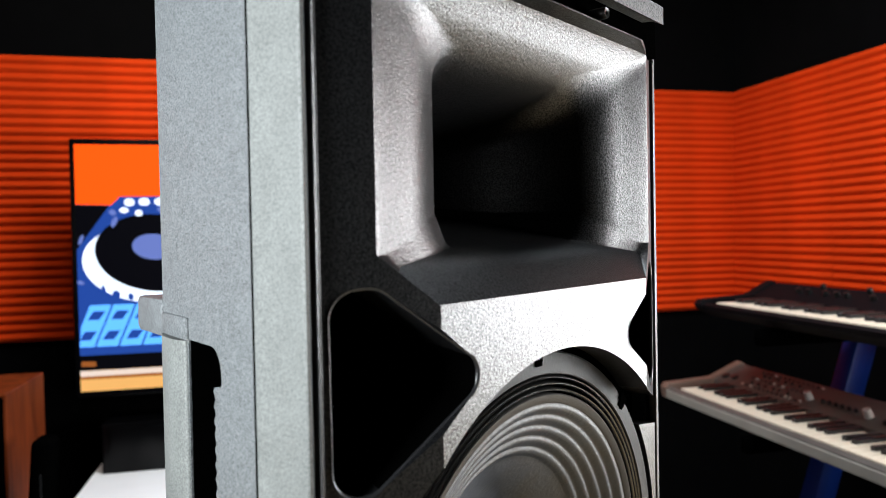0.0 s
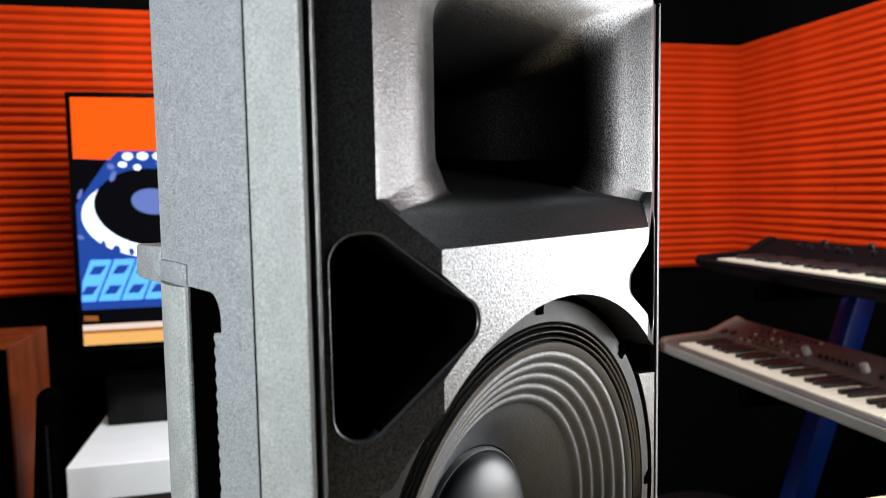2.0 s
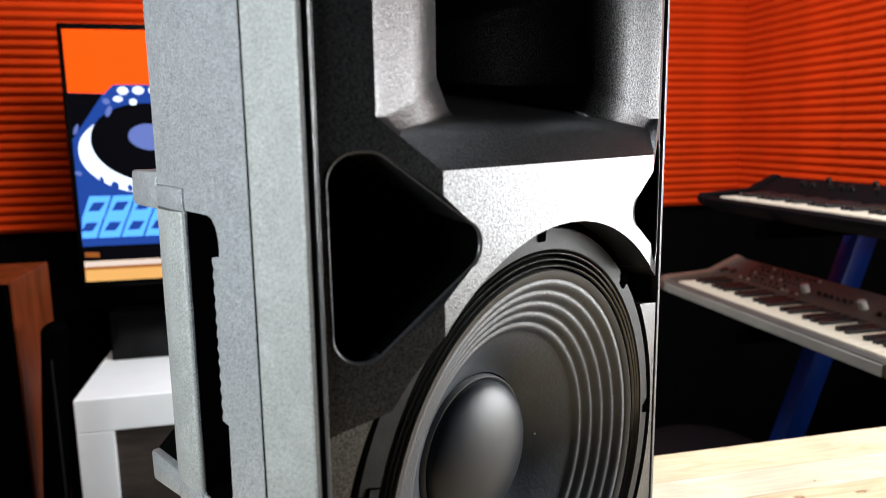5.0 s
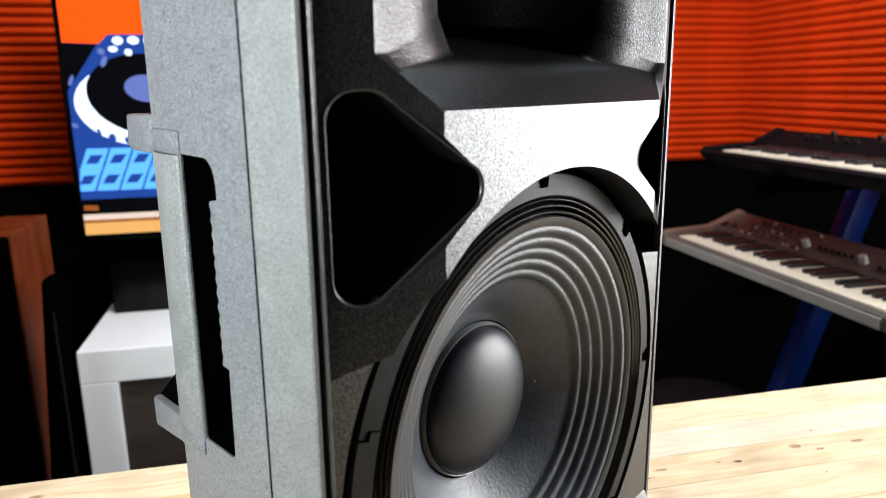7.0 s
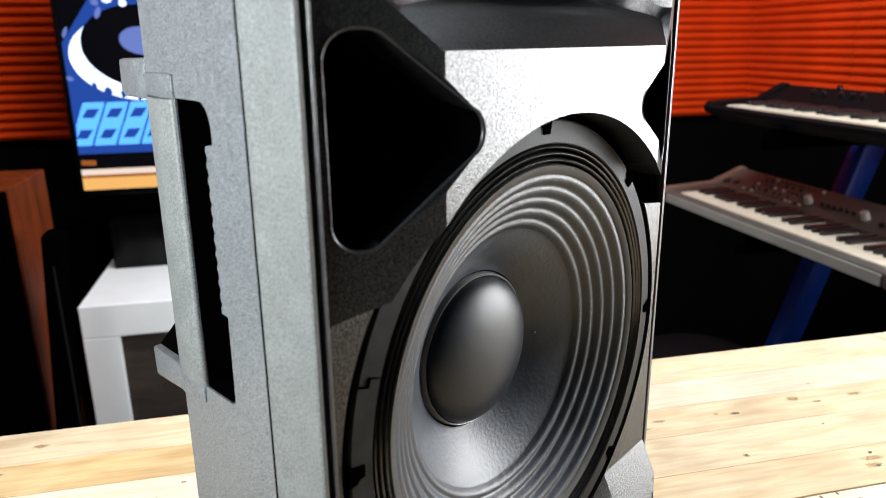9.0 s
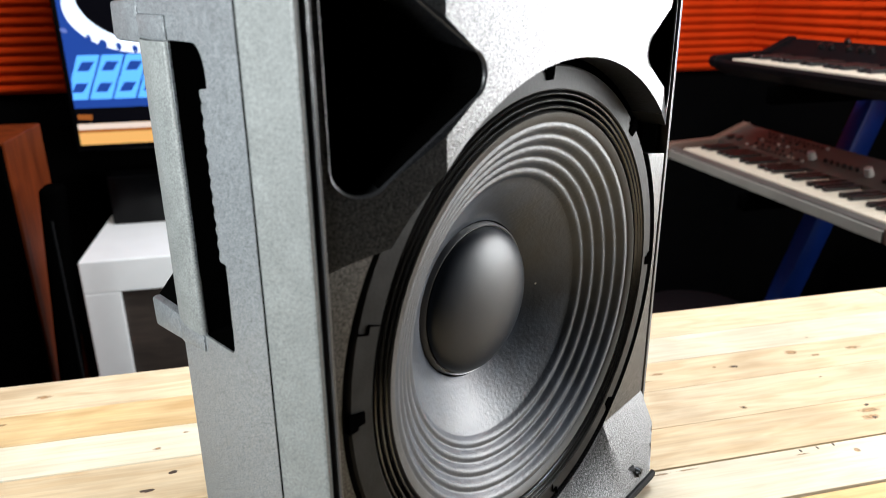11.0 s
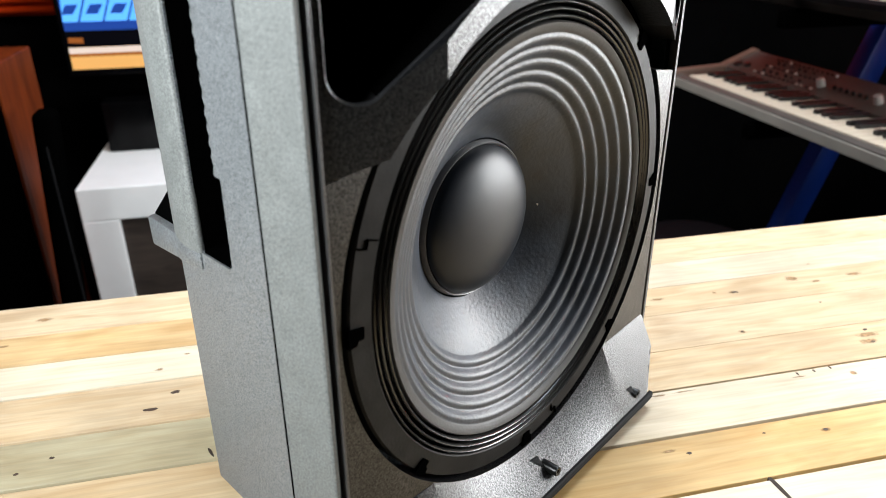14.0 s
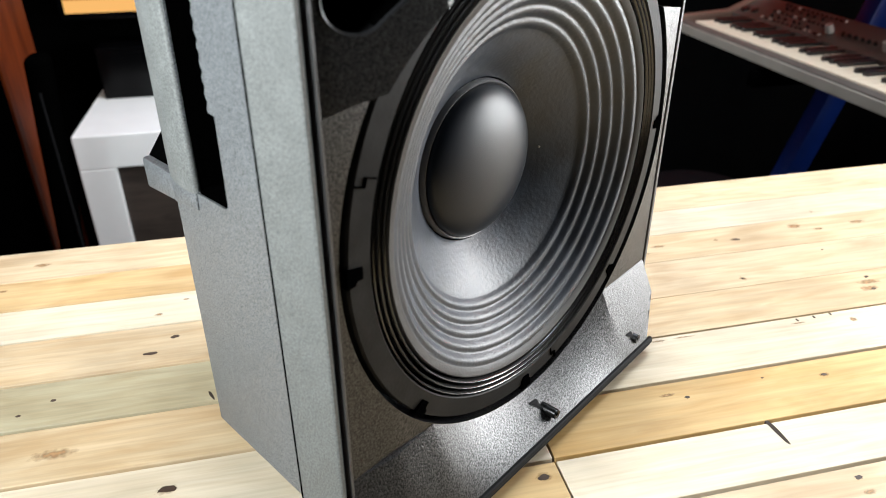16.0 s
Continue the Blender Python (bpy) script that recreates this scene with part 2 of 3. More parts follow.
def loft(rings, cap_start=False, cap_end=False, closed=True):
    bm = bmesh.new()
    rows = [[bm.verts.new(p) for p in r] for r in rings]
    for a, b in zip(rows, rows[1:]):
        k = len(a)
        for i in range(k if closed else k - 1):
            bm.faces.new((a[i], a[(i + 1) % k], b[(i + 1) % k], b[i]))
    if cap_start:
        bm.faces.new(rows[0])
    if cap_end:
        bm.faces.new(rows[-1])
    return bm


def lathe(profile, cx, cz, steps=120):
    """Turns (radius, y) pairs round the axis through (cx, cz) that runs along y."""
    return loft([[(cx + r * math.cos(2 * math.pi * i / steps), y, cz + r * math.sin(2 * math.pi * i / steps)) for i in range(steps)] for r, y in profile])


def rounded(points, radius, steps=7):
    """An outline with rounded corners."""
    out = []
    k = len(points)
    for i in range(k):
        p, a, b = Vector(points[i]), Vector(points[i - 1]), Vector(points[(i + 1) % k])
        r = radius[i] if isinstance(radius, (list, tuple)) else radius
        if not r:
            out.append((p.x, p.y))
            continue
        da, db = (a - p).normalized(), (b - p).normalized()
        half = math.acos(max(-1, min(1, da.dot(db)))) / 2
        d = r / math.tan(half)
        s, e = p + da * d, p + db * d
        c = p + (da + db).normalized() * (r / math.sin(half))
        a0, a1 = math.atan2(*(s - c).yx), math.atan2(*(e - c).yx)
        turn = (a1 - a0 + math.pi) % (2 * math.pi) - math.pi
        for j in range(steps + 1):
            t = a0 + turn * j / steps
            out.append((c.x + r * math.cos(t), c.y + r * math.sin(t)))
    return out


def inside(p, poly):
    x, y, odd = p[0], p[1], False
    for (x0, y0), (x1, y1) in zip(poly, poly[1:] + poly[:1]):
        if (y0 > y) != (y1 > y) and x < (x1 - x0) * (y - y0) / (y1 - y0) + x0:
            odd = not odd
    return odd


def pierced(outline, holes, creases, height, depth, spacing=0.008):
    """A moulded front: an outline with holes, bent to y = height(x, z) along its creases, its hole edges drawn back by depth."""
    verts, edges = [], []
    fine = []
    for (xa, za), (xb, zb) in zip(outline, outline[1:] + outline[:1]):
        k = max(1, math.ceil(math.hypot(xb - xa, zb - za) / spacing))
        fine += [(xa + (xb - xa) * j / k, za + (zb - za) * j / k) for j in range(k)]
    for loop in [fine] + holes:
        base = len(verts)
        verts += [Vector(p) for p in loop]
        edges += [(base + i, base + (i + 1) % len(loop)) for i in range(len(loop))]
    for line in creases:
        base = len(verts)
        verts += [Vector(p) for p in line]
        edges += [(base + i, base + i + 1) for i in range(len(line) - 1)]
    xs, zs = [p[0] for p in outline], [p[1] for p in outline]
    z = min(zs) + spacing / 2
    while z < max(zs):
        x = min(xs) + spacing / 2
        while x < max(xs):
            if inside((x, z), outline):
                verts.append(Vector((x, z)))
            x += spacing
        z += spacing
    vo, _, fo, *_ = delaunay_2d_cdt(verts, edges, [], 0, 1e-6)
    bm = bmesh.new()
    bv = [bm.verts.new((v.x, height(v.x, v.y), v.y)) for v in vo]
    for f in fo:
        c = sum((vo[i] for i in f), Vector((0, 0))) / len(f)
        if inside(c, outline) and not any(inside(c, h) for h in holes):
            bm.faces.new([bv[i] for i in f])
    bmesh.ops.delete(bm, geom=[v for v in bm.verts if not v.link_faces], context="VERTS")
    rim = [e for e in bm.edges if len(e.link_faces) == 1]
    ext = bmesh.ops.extrude_edge_only(bm, edges=rim)
    for v in ext["geom"]:
        if isinstance(v, bmesh.types.BMVert):
            v.co.y += depth
    return bm

# ---- the room: u runs along the back wall, v towards it ----
ROOM_ANGLE = -35.7
ROOM = pose(0, 0, 0, 0, 0, ROOM_ANGLE)
WALL_V, WALL_U, FLOOR_Z, CEIL_Z = 2.07, 1.69, -0.90, 1.9
FOAM_LOW, FOAM_HIGH, FOAM_LEFT = 0.12, 0.930, 0.974


def setting(name, bm, mat, label, category="", kind="structure", smooth=False):
    ob = part(name, bm, mat, None, label, smooth)
    ob.matrix_world = ROOM
    return tagged(ob, category=category or name, kind=kind)


setting("wall_north", box(-3.2, WALL_U + 0.12, WALL_V, WALL_V + 0.12, FLOOR_Z, CEIL_Z), M_WALL, "black painted studio wall behind the screen", "wall")
setting("wall_east", box(WALL_U, WALL_U + 0.12, -3.2, WALL_V, FLOOR_Z, CEIL_Z), M_WALL, "black painted studio wall beside the keyboards", "wall")
setting("wall_south", box(-3.2, WALL_U + 0.12, -3.32, -3.2, FLOOR_Z, CEIL_Z), M_WALL, "plain black studio wall", "wall")
setting("wall_west", box(-3.32, -3.2, -3.2, WALL_V, FLOOR_Z, CEIL_Z), M_WALL, "plain black studio wall", "wall")
setting("floor", box(-3.32, WALL_U + 0.12, -3.32, WALL_V + 0.12, FLOOR_Z - 0.1, FLOOR_Z), M_FLOOR, "dark studio floor", "floor")
setting("ceiling", box(-3.32, WALL_U + 0.12, -3.32, WALL_V + 0.12, CEIL_Z, CEIL_Z + 0.1), M_WALL, "black studio ceiling", "ceiling")


FOAM_T, RIDGE = 0.024, 0.0265
RIDGE_MESH = {}


def foam(u, v, turn, width, low, high):
    """A sheet of wedge foam: a backing with horizontal ridges on it; x across, z up, facing -y."""
    panel = thing("foam_panel", ROOM @ pose(u, v, low, 0, 0, turn), label="orange-red ridged acoustic foam panel glued to the wall", category="foam panel", group="foam panels on the walls")
    w, h = width - 0.003, high - low
    rows = round(h / RIDGE)
    step = h / rows
    part("backing", box(0, w, -FOAM_T * 0.64, 0, 0, h), M_FOAM, panel)
    for i in range(rows):
        if step not in RIDGE_MESH:
            prof = [(-FOAM_T * 0.5, step * 0.02), (-FOAM_T * 0.66, step * 0.02), (-FOAM_T, step * 0.40), (-FOAM_T, step * 0.60), (-FOAM_T * 0.66, step * 0.98), (-FOAM_T * 0.5, step * 0.98)]
            ob = part("ridge", prism(prof, "x", 0.0, w), M_FOAM, panel)
            RIDGE_MESH[step] = ob.data
        else:
            ob = new("ridge", RIDGE_MESH[step])
            ob.parent = panel
        ob.location = (0, 0, i * step)


PANEL = 0.5
u = WALL_U - 0.012 - PANEL
while u > -2.0:
    foam(u, WALL_V, 0, PANEL, FOAM_LOW, FOAM_HIGH if u > 0.4 else FOAM_LEFT)
    u -= PANEL
v = WALL_V - 0.004
for i in range(4):
    foam(WALL_U, v, -90, PANEL, FOAM_LOW, FOAM_HIGH)
    v -= PANEL

# ---- workbench of reclaimed pine boards ----
bench = thing("workbench", ROOM, label="workbench topped with knotty pale pine boards", category="table")
TOP = 0.028
EDGE_V = 0.4635
ROW_V = [EDGE_V, 0.4005, 0.347, 0.293, 0.2315, 0.176, 0.119, 0.0615, 0.011, -0.060, -0.135, -0.205, -0.28, -0.36]
part("apron", box(-0.95, 1.45, EDGE_V - 0.06, EDGE_V - 0.03, -0.14, -TOP - 0.004), M_DARKWOOD, bench)
part("apron", box(-0.95, 1.45, -0.32, -0.29, -0.14, -TOP - 0.004), M_DARKWOOD, bench)
for lu in (-0.93, 1.37):
    for lv in (EDGE_V - 0.13, -0.30):
        part("leg", box(lu, lu + 0.07, lv, lv + 0.07, FLOOR_Z, -TOP - 0.004, 0.004), M_DARKWOOD, bench)
part("under_board", box(-1.0, 1.5, ROW_V[-1] + 0.004, EDGE_V - 0.004, -TOP - 0.004, -TOP + 0.012), M_GAP, bench)
rng = random.Random(4)
LEFT_BOARDS = "PAWPGPWAPPWAP"
RIGHT_BOARDS = "PWPPPWAWPAPWP"
for i, (v1, v0) in enumerate(zip(ROW_V, ROW_V[1:])):
    cuts = {0: [-1.0, 0.147, 0.762, 1.5]}.get(i, [-1.0, 0.147, 1.5])
    for a, b in zip(cuts, cuts[1:]):
        kind = (LEFT_BOARDS if a < 0 else RIGHT_BOARDS)[i]
        gap = (0.0010, 0.0012, 0.0022, 0.0024, 0.0030, 0.0034, 0.0030)[min(i, 6)] if a < 0 or i > 4 else 0.0006
        bm = box(a + 0.0008, b - 0.0008, v0 + gap / 2, v1 - gap / 2, -TOP, 0.0, 0.0004 if a < 0 or i > 4 else 0.0002, 1)
        part("plank", bm, {"P": M_PINE, "A": M_AMBER, "W": M_PALE, "G": M_GREYED}[kind], bench)


def blot(u, v, ru, rv, mat, name, turn=0.0, wob=0.25):
    """A knot, nail hole or scar: a low disc of uneven outline let into the boards."""
    k = 14
    pts = []
    for j in range(k):
        a = 2 * math.pi * j / k
        r = 1 + rng.uniform(-wob, wob)
        x, y = ru * r * math.cos(a), rv * r * math.sin(a)
        pts.append((u + x * math.cos(turn) - y * math.sin(turn), v + x * math.sin(turn) + y * math.cos(turn)))
    part(name, prism(pts, "z", -0.002, 0.00012 if name == "knot" else 0.00024), mat, bench)


# dark nail holes and small black knots: u, v, half length, half width
for u, v, a, b in ((-0.1385, 0.2512, 0.0060, 0.0022), (-0.1215, 0.2718, 0.0036, 0.0020), (-0.2043, 0.2066, 0.0020, 0.0013), (-0.2259, 0.1936, 0.0020, 0.0013), (-0.1098, 0.0951, 0.0058, 0.0030),
                   (0.4530, 0.3185, 0.0034, 0.0020), (0.5321, 0.2199, 0.0026, 0.0018), (0.5230, 0.1996, 0.0026, 0.0018), (0.3895, 0.0990, 0.0020, 0.0014), (0.2693, 0.0994, 0.0020, 0.0014),
                   (0.1343, 0.0484, 0.0036, 0.0024), (0.3393, 0.0005, 0.0026, 0.0016), (0.3391, 0.1065, 0.0012, 0.0008), (0.4127, 0.2449, 0.0016, 0.0011), (0.5272, 0.2775, 0.0014, 0.0009)):
    blot(u, v, a, b, M_KNOT, "knot_core")
# pale and brownish knots and stains round them
for u, v, a, b in ((-0.2653, 0.4313, 0.0110, 0.0045), (-0.2893, 0.3854, 0.0060, 0.0030), (-0.1397, 0.3108, 0.0060, 0.0030), (-0.1168, 0.3314, 0.0040, 0.0020), (-0.1906, 0.1456, 0.0190, 0.0065),
                   (-0.1098, 0.0951, 0.0090, 0.0050), (0.3629, 0.3228, 0.0100, 0.0030), (0.3421, 0.3114, 0.0080, 0.0016), (0.4300, 0.3220, 0.0040, 0.0022), (0.4500, 0.3185, 0.0070, 0.0034),
                   (0.5305, 0.3328, 0.0110, 0.0070), (0.5553, 0.3199, 0.0080, 0.0030), (0.5758, 0.3590, 0.0030, 0.0016), (0.6089, 0.3257, 0.0120, 0.0040), (0.5280, 0.2110, 0.0150, 0.0045), (0.5200, 0.2010, 0.0120, 0.0050),
                   (0.4676, 0.1602, 0.0050, 0.0045), (0.4127, 0.2449, 0.0050, 0.0035), (0.2837, 0.1696, 0.0120, 0.0018), (0.3064, 0.1702, 0.0130, 0.0014), (0.4150, 0.1660, 0.0110, 0.0012),
                   (0.3378, -0.0115, 0.0060, 0.0030), (0.3895, 0.0990, 0.0060, 0.0030), (0.2550, 0.1040, 0.0080, 0.0022), (0.1343, 0.0484, 0.0080, 0.0050)):
    blot(u, v, a, b, M_KNOT_PALE, "knot")
blot(0.3130, 0.051, 0.0020, 0.0125, M_GAP, "crack", 0.08, 0.15)
blot(-0.0867, 0.1852, 0.0012, 0.006, M_GAP, "crack", 0.4, 0.15)
for k in range(3):
    blot(0.4180 + 0.0175 * k, 0.1702 + 0.0009 * k, 0.0009, 0.0020, M_GAP, "scratch", 0.1, 0.1)

# ---- the loudspeaker ----
XC = 0.1695
Z_LOW, Z_TOP = 0.008, 0.580
WX, WZ, WR = 0.1695, 0.1932, 0.1545
CH = 0.030  # cut corners at top and foot
speaker = thing("loudspeaker", label="large black plastic stage loudspeaker with bare woofer, standing on the bench", category="loudspeaker")


def mirror(points):
    """A left outline joined to its mirror image."""
    return list(points) + [(2 * XC - x, y) for x, y in reversed(points)]


def shell_rings(profile):
    """Plan outlines from foot to top, drawn in at the cut corners, whose height dwindles towards the back."""
    def ring(z, d, cut):
        out = []
        for x, y in profile:
            c = CH * max(0.0, 1 - max(0.0, y) / 0.17)
            out.append((x + (c if d else 0), y, z + cut * c))
        return out + [(2 * XC - x, y, z) for x, y, z in reversed(out)]
    return [ring(Z_LOW, True, 0), ring(Z_LOW, False, 1.05), ring(Z_TOP, False, -1.05), ring(Z_TOP, True, 0)]


FRONT = [(0.0006, 0.0), (0.0, 0.0012), (-0.0004, 0.0358)]
front_shell = loft(shell_rings(FRONT), closed=False)
inner = loft(shell_rings([(0.0006, 0.0), (0.0028, 0.0), (0.0034, 0.0358)]), closed=False)
front_shell = join(front_shell, inner)
bmesh.ops.delete(front_shell, geom=[f for f in front_shell.faces if abs(f.calc_center_median().x - XC) < 0.05], context="FACES_ONLY")
part("front_shell", front_shell, M_STRIP, speaker, smooth=25)
# Near-black sheet close behind the rim paints the shade of a deeper slot.
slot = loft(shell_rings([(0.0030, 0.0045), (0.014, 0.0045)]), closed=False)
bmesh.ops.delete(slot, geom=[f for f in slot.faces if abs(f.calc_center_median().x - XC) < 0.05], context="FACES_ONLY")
part("rim_slot_shade", slot, M_SHADE_BLACK, speaker)
for sx in (0, 1):
    x0, x1 = (0.0060, 0.0076) if not sx else (2 * XC - 0.0072, 2 * XC - 0.0054)
    part("front_rim", box(x0, x1, -0.0014, 0.0045, Z_LOW + CH + 0.004, Z_TOP - CH - 0.004, 0.0006), M_RIM, speaker, "thin smooth moulded rim")

# rear shell: right side, back, top and foot; the left side has the grip opening
SIDE_A, SIDE_B = Vector((0.0002, 0.0368)), Vector((0.0276, 0.1715))
SIDE_L = (SIDE_B - SIDE_A).length
BACK = [(SIDE_B.x, SIDE_B.y), (0.031, 0.177), (0.085, 0.262), (0.098, 0.270)]
right = [(2 * XC - SIDE_A.x, SIDE_A.y), (2 * XC - SIDE_B.x, SIDE_B.y), (2 * XC - 0.031, 0.177), (2 * XC - 0.085, 0.262), (2 * XC - 0.098, 0.270)]
loop = right + [(0.098, 0.270), (0.085, 0.262), (0.031, 0.177), (SIDE_B.x, SIDE_B.y)]
rear = loft([[(x, y, Z_LOW + (0.034 if y < 0.1 else 0)) for x, y in loop], [(x, y, Z_TOP - (0.034 if y < 0.1 else 0)) for x, y in loop]], closed=False)
for z, cut in ((Z_LOW, 1), (Z_TOP, -1)):
    plan = [(SIDE_A.x + CH, SIDE_A.y), (SIDE_B.x, SIDE_B.y), (0.031, 0.177), (0.085, 0.262), (0.098, 0.270)]
    rear.faces.new([rear.verts.new((x, y, z)) for x, y in mirror(plan)])
    rear.faces.new([rear.verts.new(p) for p in ((SIDE_A.x, SIDE_A.y, z + cut * 0.034), (SIDE_A.x + CH, SIDE_A.y, z), (SIDE_B.x, SIDE_B.y, z))])
part("rear_shell", rear, M_SHELL, speaker, smooth=25)
# Near-black strip for the shade in the seam between the shells.
part("shell_joint", box(-0.0006, 0.002, 0.0357, 0.0371, Z_LOW + CH, Z_TOP - CH), M_SHADE_BLACK, speaker)

# left side panel: s runs back from the joint, z up, depth inwards
S0 = SIDE_L - 0.1455
SIDE_M = Matrix.Translation((SIDE_A.x, SIDE_A.y, 0)) @ Matrix.Rotation(math.atan2(SIDE_B.y - SIDE_A.y, SIDE_B.x - SIDE_A.x), 4, "Z") @ Matrix.Diagonal((1, -1, 1, 1)) @ Matrix.Translation((S0, 0, 0))


def sided(name, bm, mat, label="", smooth=False, parent=speaker):
    bm.transform(SIDE_M)
    return part(name, bm, mat, parent, label, smooth)


GRIP = rounded([(0.0500, 0.3640), (0.0995, 0.3635), (0.1015, 0.1990), (0.0545, 0.2060)], [0.014, 0.002, 0.002, 0.006])
SIDE_OUT = [(-S0, Z_LOW + 0.034), (0.1455, 0.002), (0.1455, Z_TOP), (-S0, Z_TOP - 0.034)]
sided("side_panel", pierced(SIDE_OUT, [GRIP], [], lambda s, z: 0.0, 0.0012, 0.02), M_SHELL, smooth=25)
# Recess walls take near-black, so the handle's inner shade is painted in.
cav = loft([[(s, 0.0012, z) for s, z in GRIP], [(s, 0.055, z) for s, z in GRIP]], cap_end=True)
grip = sided("carrying_handle", cav, M_SHADE_BLACK, "recessed side handle with a straight bar")
bar = prism(rounded([(0.1010, -0.0012), (0.1120, -0.0012), (0.1230, -0.0012), (0.1345, -0.0012), (0.1455, -0.0012), (0.1455, 0.0030), (0.1010, 0.0030)], [0.0018, 0, 0, 0, 0.0018, 0.0018, 0.0018], 5), "z", 0.199, 0.3625)
for v in bar.verts:
    q = (v.co.x - 0.123) / 0.0225
    v.co.y -= 0.0035 * (1 - q * q)
sided("grip_bar", bar, M_STRIP, "smooth rounded grip bar", 60, grip)
sided("bar_end", box(0.0985, 0.1450, -0.0014, 0.012, 0.3630, 0.3755, 0.0012), M_SHELL, "", 30, grip)
sided("bar_end", prism([(0.1020, 0.1985), (0.1460, 0.1955), (0.1450, 0.1785), (0.1025, 0.1880)], "y", -0.0014, 0.012, 0.001), M_SHELL, "", 30, grip)
sided("handle_housing", prism([(0.1445, 0.3830), (0.1985, 0.3820), (0.2005, 0.3625), (0.1960, 0.3595), (0.1445, 0.3600)], "y", -0.001, 0.028, 0.0022), M_SHELL, "", 30, grip)
sided("handle_housing", prism([(0.1450, 0.1960), (0.2085, 0.1880), (0.2070, 0.1660), (0.1450, 0.1780)], "y", -0.001, 0.028, 0.0022), M_SHELL, "", 30, grip)
# Near-black like the recess, with shade put into the colour.
sided("housing_slope", prism([(0.1480, 0.2290), (0.2070, 0.1885), (0.1480, 0.1965)], "y", 0.004, 0.02), M_SHADE_BLACK, "", False, grip)
teeth = [(0.0515, 0.2545), (0.0515, 0.3440), (0.0665, 0.3420)]
for i in range(45):
    z = 0.3415 - 0.0875 * i / 44
    teeth.append((0.0672 + 0.0012 * math.sin(2 * math.pi * 11.5 * i / 44), z))
sided("finger_ribs", prism(teeth, "y", 0.0022, 0.04), M_SHELL, "", False, grip)


def upper(x, z):
    return -0.020 + max(0.0, abs(x - XC) - 0.107) * 0.38


HOLE_LOW = 0.1572


def flare_from(x):
    """Where the foot of the front begins to sweep forward: level at the sides, along the woofer's edge in the middle."""
    d = min(abs(x - XC), HOLE_LOW)
    return min(0.070, WZ - math.sqrt(HOLE_LOW ** 2 - d ** 2) + 0.0005)


def lower(x, z):
    z0 = flare_from(x)
    y = -0.0005 + max(0.0, XC - x - 0.13) * 0.10
    if z < z0:
        y -= 0.0255 * ((z0 - z) / (z0 - 0.016)) ** 1.0
    return y


def circle(cx, cz, r, k=128):
    return [(cx + r * math.cos(2 * math.pi * i / k), cz + r * math.sin(2 * math.pi * i / k)) for i in range(k)]


def flip(points):
    return [(2 * XC - x, z) for x, z in points]


X0, X1 = 0.0085, 2 * XC - 0.0085
PORT = rounded([(0.0118, 0.3950), (0.0122, 0.3040), (0.0300, 0.3040), (0.0895, 0.3440), (0.0895, 0.3560), (0.0330, 0.3955)], [0.013, 0.013, 0.012, 0.011, 0.011, 0.014])


def mouth(xl, zb, zt, cx, cz, r):
    """A horn section, wide at the top, its lower corners cut off."""
    xr = 2 * XC - xl
    return rounded([(xl + cx, zb), (xr - cx, zb), (xr, zb + cz), (xr, zt), (xl, zt), (xl, zb + cz)], [r * 0.3, r * 0.3, r * 0.3, r, r, r * 0.3])


HORN_A = mouth(0.0330, 0.3860, 0.5450, 0.0290, 0.0240, 0.004)
up_out = [(X0, 0.549), (X0, 0.2735), (0.055, 0.2830), (0.075, 0.285), (2 * XC - 0.075, 0.302), (2 * XC - 0.062, 0.309), (X1, 0.292), (X1, 0.549)]
CR = 0.107
baffle = part("baffle", pierced(up_out, [circle(WX, WZ, 0.1585), PORT, flip(PORT), HORN_A], [[(XC - CR, 0.29), (XC - CR, 0.3855)], [(XC + CR, 0.29), (XC + CR, 0.3855)]], upper, 0.022, 0.009),
              M_BAFFLE, speaker, "grained black plastic front moulding", smooth=6)
low_out = [(X0, Z_LOW + CH + 0.006), (X0 + CH - 0.004, Z_LOW + 0.008), (X1 - CH + 0.004, Z_LOW + 0.008), (X1, Z_LOW + CH + 0.006), (X1, 0.2715), (X1 - 0.05, 0.279), (X0 + 0.05, 0.279), (X0, 0.2715)]
part("lower_baffle", pierced(low_out, [circle(WX, WZ, 0.1572)], [[(X0 + 0.0002, 0.070), (XC - 0.0985, 0.070)], [(XC + 0.0985, 0.070), (X1 - 0.0002, 0.070)]], lower, 0.02, 0.005), M_BAFFLE, speaker, "grained front moulding that flares out below the woofer", smooth=12)
# Added near-black sheets stand in for shade in the step between the baffles.
for bx in ((X0, X0 + 0.012), (X1 - 0.012, X1)):
    part("baffle_gap_shade", box(*bx, 0.018, 0.020, 0.255, 0.32), M_SHADE_BLACK, speaker)
